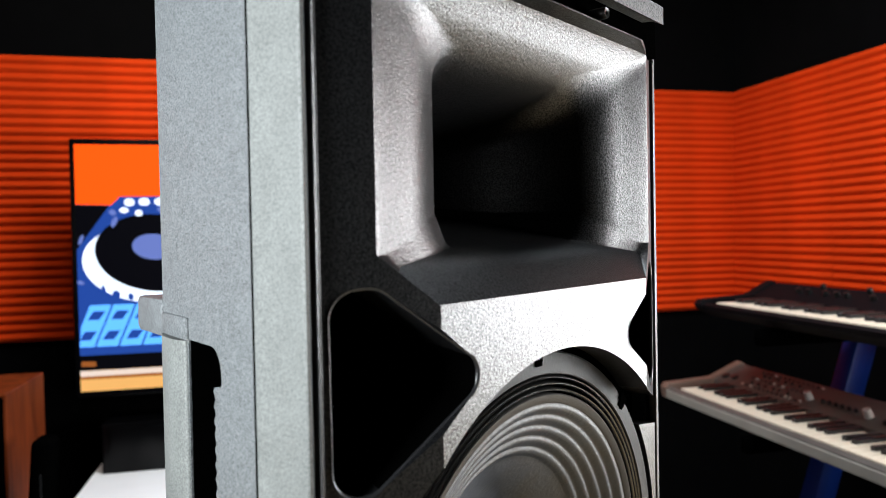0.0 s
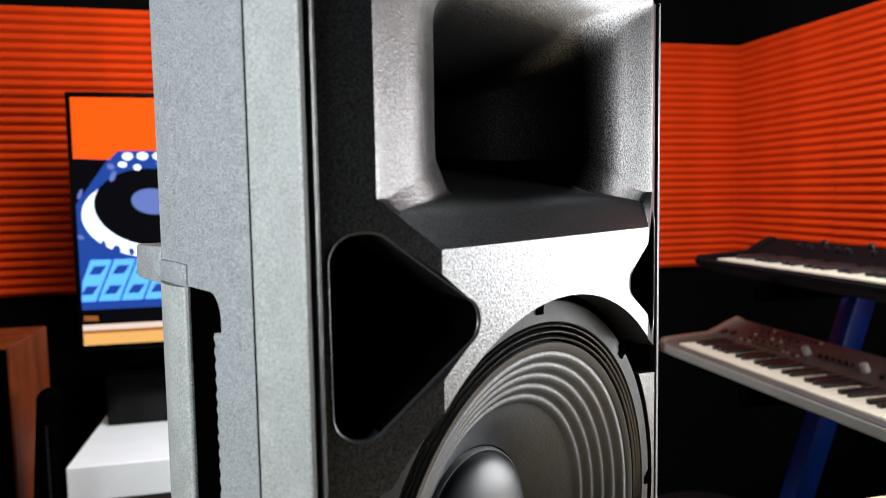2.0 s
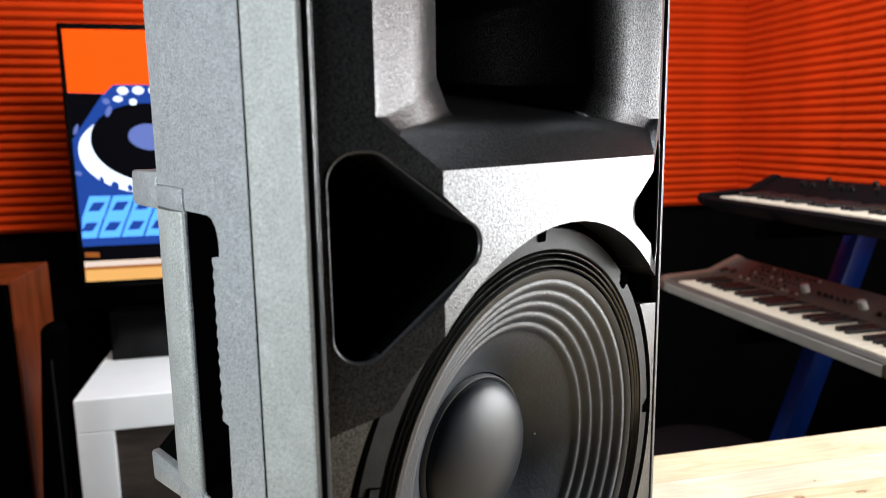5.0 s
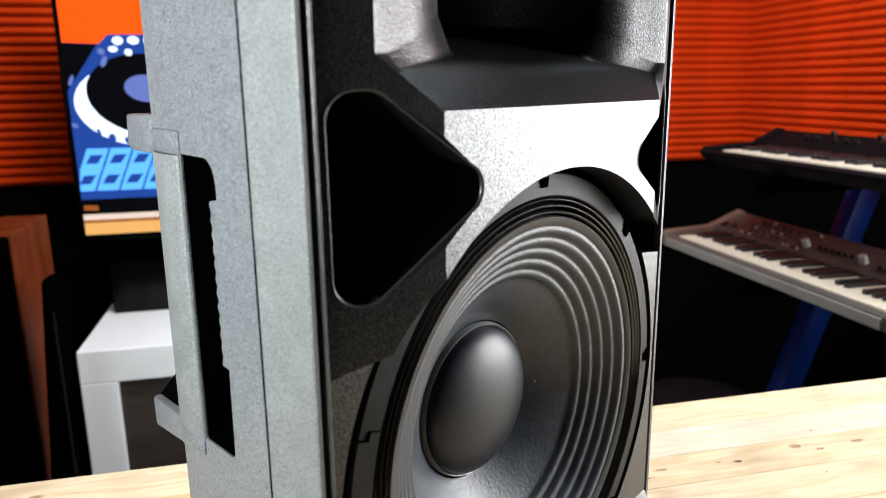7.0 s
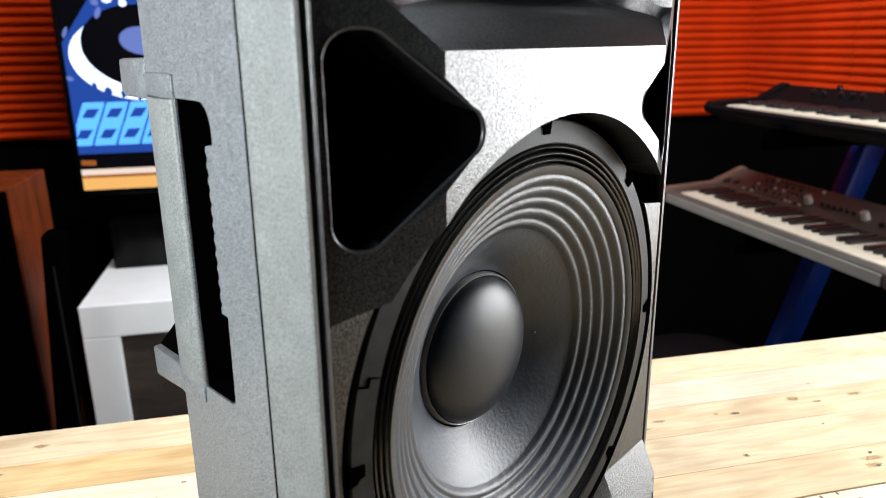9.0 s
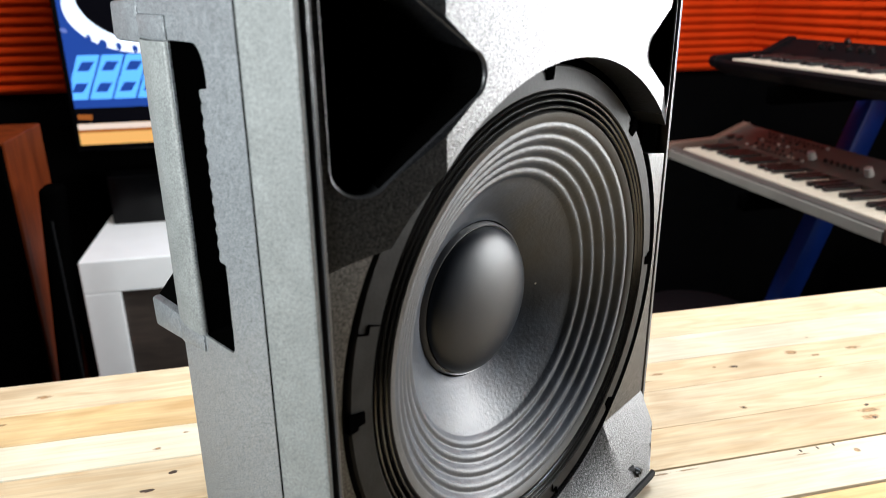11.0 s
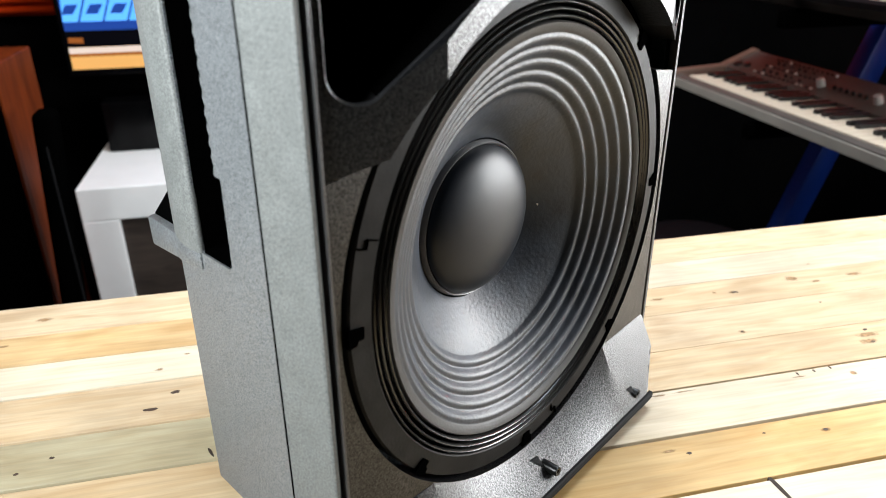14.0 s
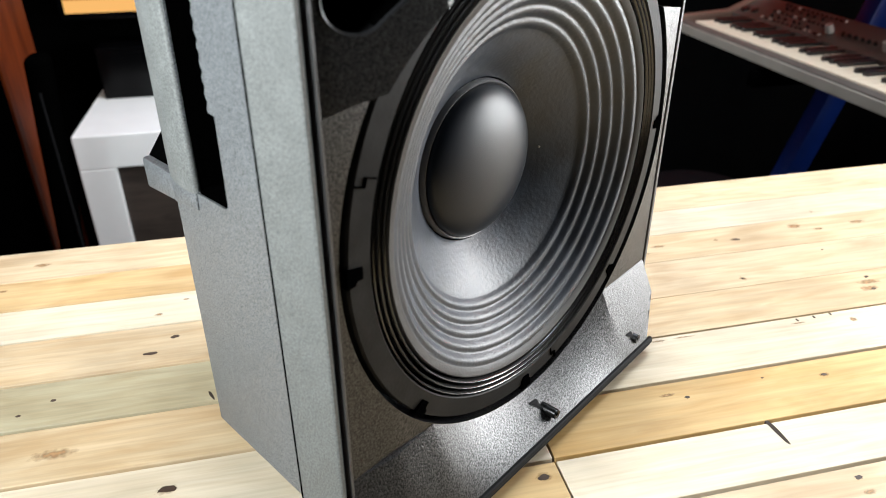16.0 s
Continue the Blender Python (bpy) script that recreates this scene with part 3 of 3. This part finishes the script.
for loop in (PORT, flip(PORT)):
    # The tube is near-black all over: the port's inner shade is in its colour.
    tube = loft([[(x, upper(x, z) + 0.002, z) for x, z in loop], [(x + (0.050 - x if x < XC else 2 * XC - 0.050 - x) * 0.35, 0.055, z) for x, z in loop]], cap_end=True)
    part("bass_port", tube, M_SHADE_BLACK, speaker, "triangular port opening, its shade put in as near-black")
    cxp, czp = (0.045 if loop[0][0] < XC else 2 * XC - 0.045), 0.349
    rings = []
    for k in range(6):
        t = radians(18 * k)
        ring = []
        for x, z in loop:
            d = Vector((cxp - x, czp - z)).normalized() * 0.0014 * (math.sin(t) - 0.45)
            ring.append((x + d.x, upper(x, z) - 0.0004 + 0.0014 * (1 - math.cos(t)), z + d.y))
        rings.append(ring)
    edge = loft(rings)
    part("port_edge", edge, M_RUBBER, speaker, "", 60)


def section(xl, zb, zt, cx, cz, y, r):
    return [(x, y if y is not None else upper(x, z), z) for x, z in mouth(xl, zb, zt, cx, cz, r)]


horn = loft([section(0.0330, 0.3860, 0.5450, 0.0290, 0.0240, None, 0.004), section(0.0350, 0.4010, 0.5428, 0.0120, 0.0090, -0.0085, 0.005), section(0.0430, 0.4040, 0.5388, 0.0080, 0.0065, -0.0055, 0.007),
             section(0.0640, 0.4070, 0.5315, 0.0080, 0.0100, -0.0010, 0.012), section(0.0705, 0.4080, 0.5287, 0.0095, 0.0130, 0.0010, 0.016), section(0.0915, 0.4115, 0.5195, 0.0100, 0.0180, 0.009, 0.024),
             section(0.0965, 0.4145, 0.5120, 0.0100, 0.0180, 0.018, 0.024), section(0.1180, 0.4250, 0.4920, 0.0060, 0.0080, 0.065, 0.016), section(0.1400, 0.4350, 0.4750, 0.0050, 0.0050, 0.13, 0.008)], cap_end=True)
part("horn", horn, M_BAFFLE, speaker, "grained black horn flare around a dark throat", smooth=75)

# lips along foot and top, with their screw bosses
LIP_L, LIP_R = 0.030, 2 * XC - 0.030
part("foot_lip", prism([(-0.0288, 0.0110), (-0.0288, 0.0146), (-0.0278, 0.0160), (-0.0255, 0.0160), (-0.0255, 0.0110)], "x", LIP_L, LIP_R), M_BLACK, speaker, "dark lip along the foot")
part("foot_plate", box(LIP_L - 0.002, LIP_R + 0.002, -0.0272, 0.03, 0.0065, 0.0108, 0.001), M_BLACK, speaker)
part("top_lip", prism([(-0.026, 0.562), (-0.026, 0.574), (-0.021, 0.578), (0.03, 0.578), (0.03, 0.572), (-0.018, 0.566)], "x", LIP_L + 0.012, LIP_R - 0.012), M_SHELL, speaker)
# Near-black block painted in for the shade under the top lip.
part("top_slot_shade", box(LIP_L - 0.01, LIP_R + 0.01, -0.010, 0.002, 0.545, 0.572), M_SHADE_BLACK, speaker)
for sz, xs in ((0.0265, (0.052, 0.1718, 0.2886)), (0.5545, (0.118, 0.2210))):
    for x in xs:
        boss = lathe([(0.0014, 0.004), (0.0014, -0.0014), (0.0033, -0.0018), (0.0037, -0.0006), (0.0039, 0.016)], 0, 0, 20)
        boss.transform(Matrix.Translation((x, -0.0235 if sz < 0.1 else -0.021, sz - (0.003 if sz < 0.1 else 0.0))))
        part("screw_boss", boss, M_SCREW, speaker, smooth=40)
        if sz < 0.1:
            pocket = prism([(x - 0.0105, sz + 0.0042), (x - 0.0030, sz + 0.0036), (x - 0.0028, sz - 0.002)], "y", 0, 0.004)
            for v in pocket.verts:
                v.co.y = lower(v.co.x, v.co.z) + (0.003 if v.co.y > 0.002 else -0.0010)
            part("screw_pocket", pocket, M_BLACK, speaker)
for fx in (0.05, 0.27):
    for fy in (0.02, 0.20):
        if fy > 0.1:
            fx2 = 0.085 if fx < XC else 2 * XC - 0.085
        else:
            fx2 = fx
        foot = lathe([(0.0005, 0.0), (0.009, 0.0), (0.010, 0.0015), (0.010, 0.008)], 0, 0, 24)
        foot.transform(Matrix.Translation((fx2, fy, 0)) @ Matrix.Rotation(radians(90), 4, "X"))
        part("rubber_foot", foot, M_BLACK, speaker)

# woofer
RING = 0.1538
woofer = part("woofer", lathe([(RING, 0.03), (RING, 0.0022), (RING - 0.001, 0.0006), (0.1405, -0.0005), (0.1398, 0.0002), (0.1398, 0.008), (0.1388, 0.008)], WX, WZ, 160), M_FRAME, speaker, "bare woofer driver with pressed basket ring", smooth=30)
# Groove base is near-black for the shade between the lighter rolls.
sur = [(0.1388, 0.008), (0.1380, 0.0065), (0.1260, 0.0060)]
surround = part("surround", lathe(sur, WX, WZ, 160), M_SHADE_BLACK, woofer, "ribbed cloth surround, groove shade put in as near-black", smooth=50)
for rr in (0.1378, 0.1340, 0.1302):
    roll = [(rr + 0.0013, 0.0062), (rr + 0.0010, 0.0016), (rr + 0.0006, 0.0000), (rr, -0.0006), (rr - 0.0006, 0.0000), (rr - 0.0010, 0.0016), (rr - 0.0013, 0.0062)]
    part("surround_roll", lathe(roll, WX, WZ, 160), M_SURROUND, woofer, smooth=70)
part("cone_edge", lathe([(0.1278, 0.0055), (0.1276, 0.0015), (0.1268, 0.0008), (0.1225, 0.0022), (0.1215, 0.0032)], WX, WZ, 160), M_EDGE, woofer, "brownish lacquered cone edge", smooth=50)
prof = []
for i in range(73):
    r = 0.1215 - 0.037 * i / 72
    prof.append((r, 0.0032 + (0.1215 - r) * 0.64 - 0.0017 * abs(math.sin(math.pi * 5 * i / 72)) ** 1.5))
r0, y0 = prof[-1]
prof += [(r0 - (r0 - 0.0535) * k / 12, y0 + (0.0500 - y0) * (0.8 * k / 12 + 0.2 * (k / 12) ** 2)) for k in range(1, 13)]
part("cone", lathe(prof, WX, WZ, 160), M_CONE, woofer, "dark paper cone with moulded ribs", smooth=60)
part("cap_rim", lathe([(0.0525, 0.0510), (0.0519, 0.0480), (0.0510, 0.0470), (0.0501, 0.0474), (0.0497, 0.0490)], WX, WZ, 120), M_GLUE, woofer, "thin grey glue line round the cap", smooth=60)
cap = [(0.0498 * math.cos(a), 0.0480 - 0.0156 * math.sin(a)) for a in [radians(90 * k / 20) for k in range(0, 20)]] + [(0.00002, 0.0324)]
part("dust_cap", lathe(cap, WX, WZ, 120), M_CAP, woofer, "domed cloth dust cap", smooth=50)
for k in range(8):
    notch = prism([(0.1455, -0.0030), (0.1455, 0.0030), (0.1495, 0.0032), (0.1500, 0.0050), (0.1552, 0.0055), (0.1552, -0.0045)], "y", -0.0011, 0.003)
    notch.transform(Matrix.Translation((WX, 0, WZ)) @ Matrix.Rotation(radians(-45 * k + 1), 4, "Y"))
    part("frame_notch", notch, M_SHADE_BLACK, woofer)
for a0 in (161, -79):
    seam = box(0.1408, 0.1478, -0.0011, 0.0005, -0.0003, 0.0003)
    seam = box(0.1473, 0.1479, -0.0011, 0.0005, -0.0003, 0.0045, 0, 1, seam)
    seam = box(0.1473, 0.1530, -0.0011, 0.0005, 0.0042, 0.0048, 0, 1, seam)
    seam.transform(Matrix.Translation((WX, 0, WZ)) @ Matrix.Rotation(radians(-a0), 4, "Y"))
    part("ring_joint", seam, M_SHADE_BLACK, woofer)
speck = bmesh.new()
bmesh.ops.create_icosphere(speck, subdivisions=1, radius=0.0009)
speck.transform(Matrix.Translation((WX + 0.0608, 0.0426, WZ - 0.006)))
part("dust_speck", speck, M_KNOB, woofer)


# ---- television ----
def glow(name, colour, strength):
    m = bpy.data.materials.new(name)
    m.use_nodes = True
    b = m.node_tree.nodes["Principled BSDF"]
    b.inputs["Base Color"].default_value = (0.001, 0.001, 0.001, 1)
    b.inputs["Roughness"].default_value = 0.5
    b.inputs["Specular IOR Level"].default_value = 0.01
    b.inputs["Emission Color"].default_value = (*colour, 1)
    b.inputs["Emission Strength"].default_value = strength
    return m


def flat(points, y):
    bm = bmesh.new()
    bm.faces.new([bm.verts.new((x, y, z)) for x, z in points])
    return bm


def ellipse(cx, cz, rx, rz, k=48, tilt=0.0):
    c, s = math.cos(tilt), math.sin(tilt)
    return [(cx + rx * math.cos(a) * c - rz * math.sin(a) * s, cz + rx * math.cos(a) * s + rz * math.sin(a) * c) for a in [2 * math.pi * i / k for i in range(k)]]


G_ORANGE, G_NAVY, G_BLUE = glow("lit_orange", (1.0, 0.085, 0.004), 1.5), glow("lit_navy", (0.012, 0.045, 0.24), 1.6), glow("lit_digit_blue", (0.10, 0.40, 1.0), 1.6)
G_WHITE, G_DARK, G_GREY = glow("lit_white", (0.75, 0.85, 1.0), 1.6), glow("lit_near_black", (0.002, 0.002, 0.004), 1.0), glow("lit_grey_blue", (0.10, 0.14, 0.38), 1.6)
G_WOOD, G_PALE, G_WOODDARK = glow("lit_wood", (0.80, 0.42, 0.13), 1.2), glow("lit_pale_wood", (0.75, 0.62, 0.55), 1.2), glow("lit_dark_wood", (0.30, 0.09, 0.02), 1.2)
TVW, TVH = 1.27, 0.716
tv = thing("television", ROOM @ pose(-0.555, 1.835, -0.016), label="flat black television showing a blue disc player on its screen", category="television")
part("bezel", box(0, TVW, 0, 0.04, 0, TVH, 0.004), M_GLOSS, tv, "thin gloss black bezel")
screen = part("screen", flat([(0.014, 0.018), (TVW - 0.014, 0.018), (TVW - 0.014, TVH - 0.016), (0.014, TVH - 0.016)], -0.0008), G_NAVY, tv, "lit screen with a dark blue disc player")


def shown(name, points, mat, layer):
    part(name, flat(points, -0.0008 - 0.0007 * layer), mat, screen)


R = TVW - 0.014
shown("orange_ground", [(0.014, 0.535), (0.104, 0.532), (0.128, 0.556), (R, 0.560), (R, TVH - 0.016), (0.014, TVH - 0.016)], G_ORANGE, 1)
shown("dark_box", [(0.014, 0.410), (0.100, 0.5315), (0.014, 0.5345)], G_DARK, 2)
shown("deck_front", [(0.014, 0.076), (R, 0.076), (R, 0.118), (0.014, 0.118)], G_DARK, 2)
shown("disc_edge", ellipse(0.192, 0.368, 0.166, 0.108, tilt=-0.12), G_WHITE, 3)
shown("disc", ellipse(0.217, 0.398, 0.158, 0.108, tilt=-0.12), G_DARK, 4)
shown("disc_label", ellipse(0.212, 0.415, 0.056, 0.036, tilt=-0.1), G_GREY, 5)
for x, z, a, b in ((0.080, 0.300, 0.005, 0.011), (0.112, 0.284, 0.010, 0.012), (0.150, 0.277, 0.007, 0.010), (0.190, 0.270, 0.007, 0.010)):
    shown("disc_mark", ellipse(x, z, a, b, 16, 0.3), G_NAVY, 5)
for x, z, a, b in ((0.152, 0.540, 0.014, 0.011), (0.191, 0.541, 0.015, 0.011), (0.232, 0.541, 0.015, 0.011), (0.176, 0.510, 0.010, 0.009), (0.138, 0.518, 0.012, 0.008)):
    shown("lit_button", ellipse(x, z, a, b, 20), G_WHITE, 5)
for x, z, a, b in ((0.112, 0.486, 0.007, 0.016), (0.108, 0.512, 0.010, 0.008), (0.022, 0.320, 0.009, 0.006), (0.026, 0.438, 0.005, 0.015), (0.236, 0.518, 0.012, 0.008)):
    shown("dim_button", ellipse(x, z, a, b, 20, -0.4), G_GREY, 5)
for i in range(7):
    x = -0.004 + 0.0605 * i
    for low in (0.141, 0.1965):
        k = (low - 0.141) * 0.42
        zs, xs = (low, low + 0.060), (x + k, x + k + 0.055)
        lean = 0.024
        block = [(xs[0], zs[0]), (xs[1], zs[0]), (xs[1] + lean, zs[1]), (xs[0] + lean, zs[1])]
        hole = [(xs[0] + 0.0165, zs[0] + 0.019), (xs[1] - 0.0085, zs[0] + 0.019), (xs[1] + lean - 0.0150, zs[1] - 0.017), (xs[0] + lean + 0.0085, zs[1] - 0.017)]
        shown("digit_block", [(max(px, 0.0145), pz) for px, pz in block], G_BLUE, 2)
        shown("digit_hole", [(max(px, 0.0150), pz) for px, pz in hole], G_NAVY, 3)
shown("deck_mark", [(0.018, 0.088), (0.055, 0.086), (0.055, 0.100), (0.018, 0.102)], G_WOODDARK, 3)
shown("table_in_picture", [(0.014, 0.018), (R, 0.018), (R, 0.076), (0.014, 0.076)], G_WOOD, 2)
shown("table_edge_in_picture", [(0.014, 0.060), (R, 0.060), (R, 0.0755), (0.014, 0.0755)], G_PALE, 3)
shown("table_line_in_picture", [(0.014, 0.052), (R, 0.050), (R, 0.0595), (0.014, 0.0595)], G_WOODDARK, 4)
part("stand_neck", box(0.55, 0.72, 0.008, 0.032, -0.060, 0.002), M_GLOSS, tv)
part("stand_foot", box(0.42, 0.85, -0.03, 0.075, -0.068, -0.058, 0.003), M_GLOSS, tv)

# ---- low white unit under it, with a black equipment box ----
unit = thing("media_bench", ROOM @ pose(-0.512, 1.495, FLOOR_Z), label="low white lacquered bench unit with thick boards", category="bench")
UT = -0.222 - FLOOR_Z
part("top_board", box(0, 1.3, 0, 0.46, UT - 0.085, UT, 0.0025), M_WHITE, unit)
part("side_board", box(0.0, 0.085, 0.0, 0.46, 0, UT - 0.0853, 0.0025), M_WHITE, unit)
part("side_board", box(1.215, 1.3, 0.0, 0.46, 0, UT - 0.0853, 0.0025), M_WHITE, unit)
part("back_panel", box(0.0853, 1.2147, 0.012, 0.032, 0.0, UT - 0.0853), M_DARKWOOD, unit, "dark brown wooden panel")
amp = thing("equipment_box", ROOM @ pose(-0.485, 1.80, -0.222), label="black gloss equipment box lying on the white bench", category="box")
part("case", box(0, 1.1, 0, 0.14, 0.0, 0.138, 0.004), M_DIMBOX, amp)
part("front_glass", box(0.02, 1.08, -0.004, -0.0005, 0.012, 0.126, 0.0015), M_DIMBOX, amp)

# ---- floor-standing wooden loudspeaker ----
tower = thing("floor_loudspeaker", ROOM @ pose(-0.775, 1.335, FLOOR_Z), label="tall cherry-veneered floor loudspeaker with a black front", category="loudspeaker")
TH = 0.105 - FLOOR_Z
part("cabinet", box(0, 0.215, 0.0, 0.25, 0.02, TH, 0.003), M_CHERRY, tower)
part("front_cloth", box(0.004, 0.211, -0.018, -0.0005, 0.03, TH - 0.004, 0.004), M_SHADE_BLACK, tower, "black cloth front")
part("plinth", box(-0.01, 0.225, -0.01, 0.26, 0, 0.0195, 0.003), M_BLACK, tower)
bag = thing("stand_bag", ROOM @ pose(-0.500, 1.27, FLOOR_Z), label="slim soft black stand bag upright beside the wooden loudspeaker", category="bag")
bag_body = box(0, 0.045, 0, 0.06, 0, 0.02 - FLOOR_Z, 0.016, 4)
for v in bag_body.verts:
    v.co.x -= 0.075 * (1 - v.co.z / 0.92) - 0.005 * math.sin(v.co.z * 17)
part("body", bag_body, M_SHADE_BLACK, bag, smooth=60)
part("zip", box(0.018, 0.022, -0.0015, 0.001, 0.45, 0.85), M_BLACK, bag)


# ---- keyboards on a blue stand, along the right-hand wall ----
def keyboard(name, m, length, depth, rise, case, cheek, white_count, label, controls):
    """x runs from the bass end, y away from the player, z up; the panel behind the keys slopes up."""
    kb = thing(name, m, label=label, category="keyboard")
    low = 0.034 if cheek is not case else 0.018
    prof = [(0.004, -low), (0.0, -0.006), (0.012, 0.0), (0.018, -0.012), (0.150, -0.012), (0.152, 0.012), (depth - 0.01, rise), (depth, rise - 0.008), (depth, -0.035), (depth - 0.02, -0.042), (0.05, -0.042)]
    part("case", prism(prof, "x", 0.03, length - 0.03), case, kb)
    ends = [(0.0, -low), (-0.006, -0.004), (0.004, 0.008), (0.150, 0.016), (depth - 0.01, rise + 0.006), (depth + 0.004, rise - 0.006), (depth + 0.004, -0.042), (0.055, -0.044)]
    for x0 in (0.0, length - 0.0295):
        part("end_cheek", prism(ends, "x", x0, x0 + 0.0295, 0.002), cheek, kb)
    if cheek is not case:
        part("front_rail", box(0.031, length - 0.031, -0.006, -0.0005, -0.032, -0.008, 0.002), M_RAIL, kb, "light grey front rail")
    pitch = (length - 0.115) / white_count
    shape = box(0, pitch - 0.0012, 0, 0.134, -0.018, 0.004, 0.0012, 1)
    first = part("white_key", shape, M_KEYW, kb)
    first.location = (0.075, 0.014, 0)
    short = box(-0.0068, 0.0068, -0.006, 0.085, 0.0, 0.0125, 0.0015, 1)
    black = part("black_key", short, M_KEYB, kb)
    seat = None
    for i in range(white_count):
        if i:
            k = first.copy()
            scene.collection.objects.link(k)
            k.location = (0.075 + pitch * i, 0.014, 0)
        if i % 7 in (0, 1, 3, 4, 5):
            k = black if seat is None else black.copy()
            if seat is not None:
                scene.collection.objects.link(k)
            seat = k
            k.location = (0.075 + pitch * (i + 1), 0.062, 0.001)
    slope = math.atan2(rise - 0.012, depth - 0.162)
    for x, t, r, h, mat in controls:
        y = 0.152 + (depth - 0.162) * t
        bm = lathe([(r, 0.0), (r * 0.9, -h), (0.0004, -h)], 0, 0, 14)
        bm.transform(Matrix.Translation((x, y, 0.012 + (rise - 0.012) * t + 0.0006)) @ Matrix.Rotation(slope, 4, "X") @ Matrix.Rotation(radians(-90), 4, "X"))
        part("knob", bm, mat, kb)
    return kb


KB_TURN = -90
rk = random.Random(9)
low_knobs = [(0.16 + 0.028 * i + rk.uniform(-0.004, 0.004), t, 0.004, 0.006, M_KEYB) for t in (0.3, 0.7) for i in range(6)]
low_knobs += [(0.14 + 0.017 * i, t, 0.0035, 0.004, rk.choice((M_KEYB, M_KEYB, M_KNOB))) for t in (0.15, 0.5, 0.85) for i in range(14)]
low_knobs += [(0.05, 0.25, 0.012, 0.006, M_KEYB), (0.085, 0.3, 0.010, 0.006, M_KEYB)]
low_knobs += [(0.37, 0.35, 0.010, 0.02, M_KNOB), (0.55, 0.35, 0.010, 0.02, M_KNOB)] + [(0.41 + 0.02 * i, 0.4, 0.005, 0.009, M_KEYB) for i in range(6)] + [(0.60 + 0.022 * i, t, 0.006, 0.008, M_KEYB) for t in (0.3, 0.6) for i in range(5)]
keyboard("synthesizer", ROOM @ pose(1.075, 1.560, -0.030, 0, 0, KB_TURN), 0.83, 0.258, 0.050, M_SILVER, M_PINKWOOD, 29, "silver synthesizer with reddish wooden ends, on the lower stand arms", low_knobs)
up_knobs = [(0.16 + 0.034 * i + rk.uniform(-0.008, 0.008), rk.choice((0.55, 0.75, 0.9)), 0.007, 0.012, M_KEYB) for i in range(18)]
keyboard("stage_keyboard", ROOM @ pose(1.100, 1.425, 0.222, 0, 0, KB_TURN), 1.0, 0.235, 0.046, M_CASE, M_CASE, 36, "dark keyboard with ivory keys, on the upper stand arms", up_knobs)

stand = thing("keyboard_stand", ROOM, label="blue painted steel keyboard stand with slanted legs", category="stand")


def beam(a, b, w, d, mat, name, parent):
    a, b = Vector(a), Vector(b)
    bm = box(-w / 2, w / 2, -d / 2, d / 2, 0, (b - a).length, 0.006, 2)
    bm.transform(Matrix.Translation(a) @ (b - a).to_track_quat("Z", "Y").to_matrix().to_4x4())
    return part(name, bm, mat, parent, smooth=30)


for v in (1.20, 0.62):
    beam((1.078, v, FLOOR_Z + 0.03), (1.452, v, 0.22), 0.05, 0.06, M_BLUE, "leg", stand)
    beam((0.90, v, FLOOR_Z + 0.02), (1.60, v, FLOOR_Z + 0.02), 0.05, 0.04, M_BLUE, "foot", stand)
    beam((1.44, v - 0.03, -0.095), (1.06, v - 0.03, -0.095), 0.03, 0.04, M_SHADE_BLACK, "arm", stand)
    beam((1.56, v - 0.03, 0.158), (1.10, v - 0.03, 0.158), 0.03, 0.04, M_SHADE_BLACK, "arm", stand)
beam((1.215, 1.20, -0.47), (1.215, 0.62, -0.47), 0.04, 0.04, M_BLUE, "crossbar", stand)

# ---- round stool by the keyboards ----
stool = thing("stool", ROOM @ pose(1.0, 1.20, FLOOR_Z), label="dark grey padded round stool in the shade of the bench", category="stool")
SH = -0.375 - FLOOR_Z


def upright(profile, steps=48):
    bm = lathe([(r, -z) for r, z in profile], 0, 0, steps)
    bm.transform(Matrix.Rotation(radians(-90), 4, "X"))
    return bm


part("seat", upright([(0.002, SH), (0.10, SH - 0.004), (0.15, SH - 0.018), (0.17, SH - 0.045), (0.165, SH - 0.075), (0.002, SH - 0.08)]), M_CASE, stool, "", True)
part("post", upright([(0.025, SH - 0.08), (0.025, 0.03)]), M_GLOSS, stool, "", True)
part("base", upright([(0.025, 0.05), (0.19, 0.02), (0.2, 0.0), (0.002, 0.0)]), M_GLOSS, stool, "", True)
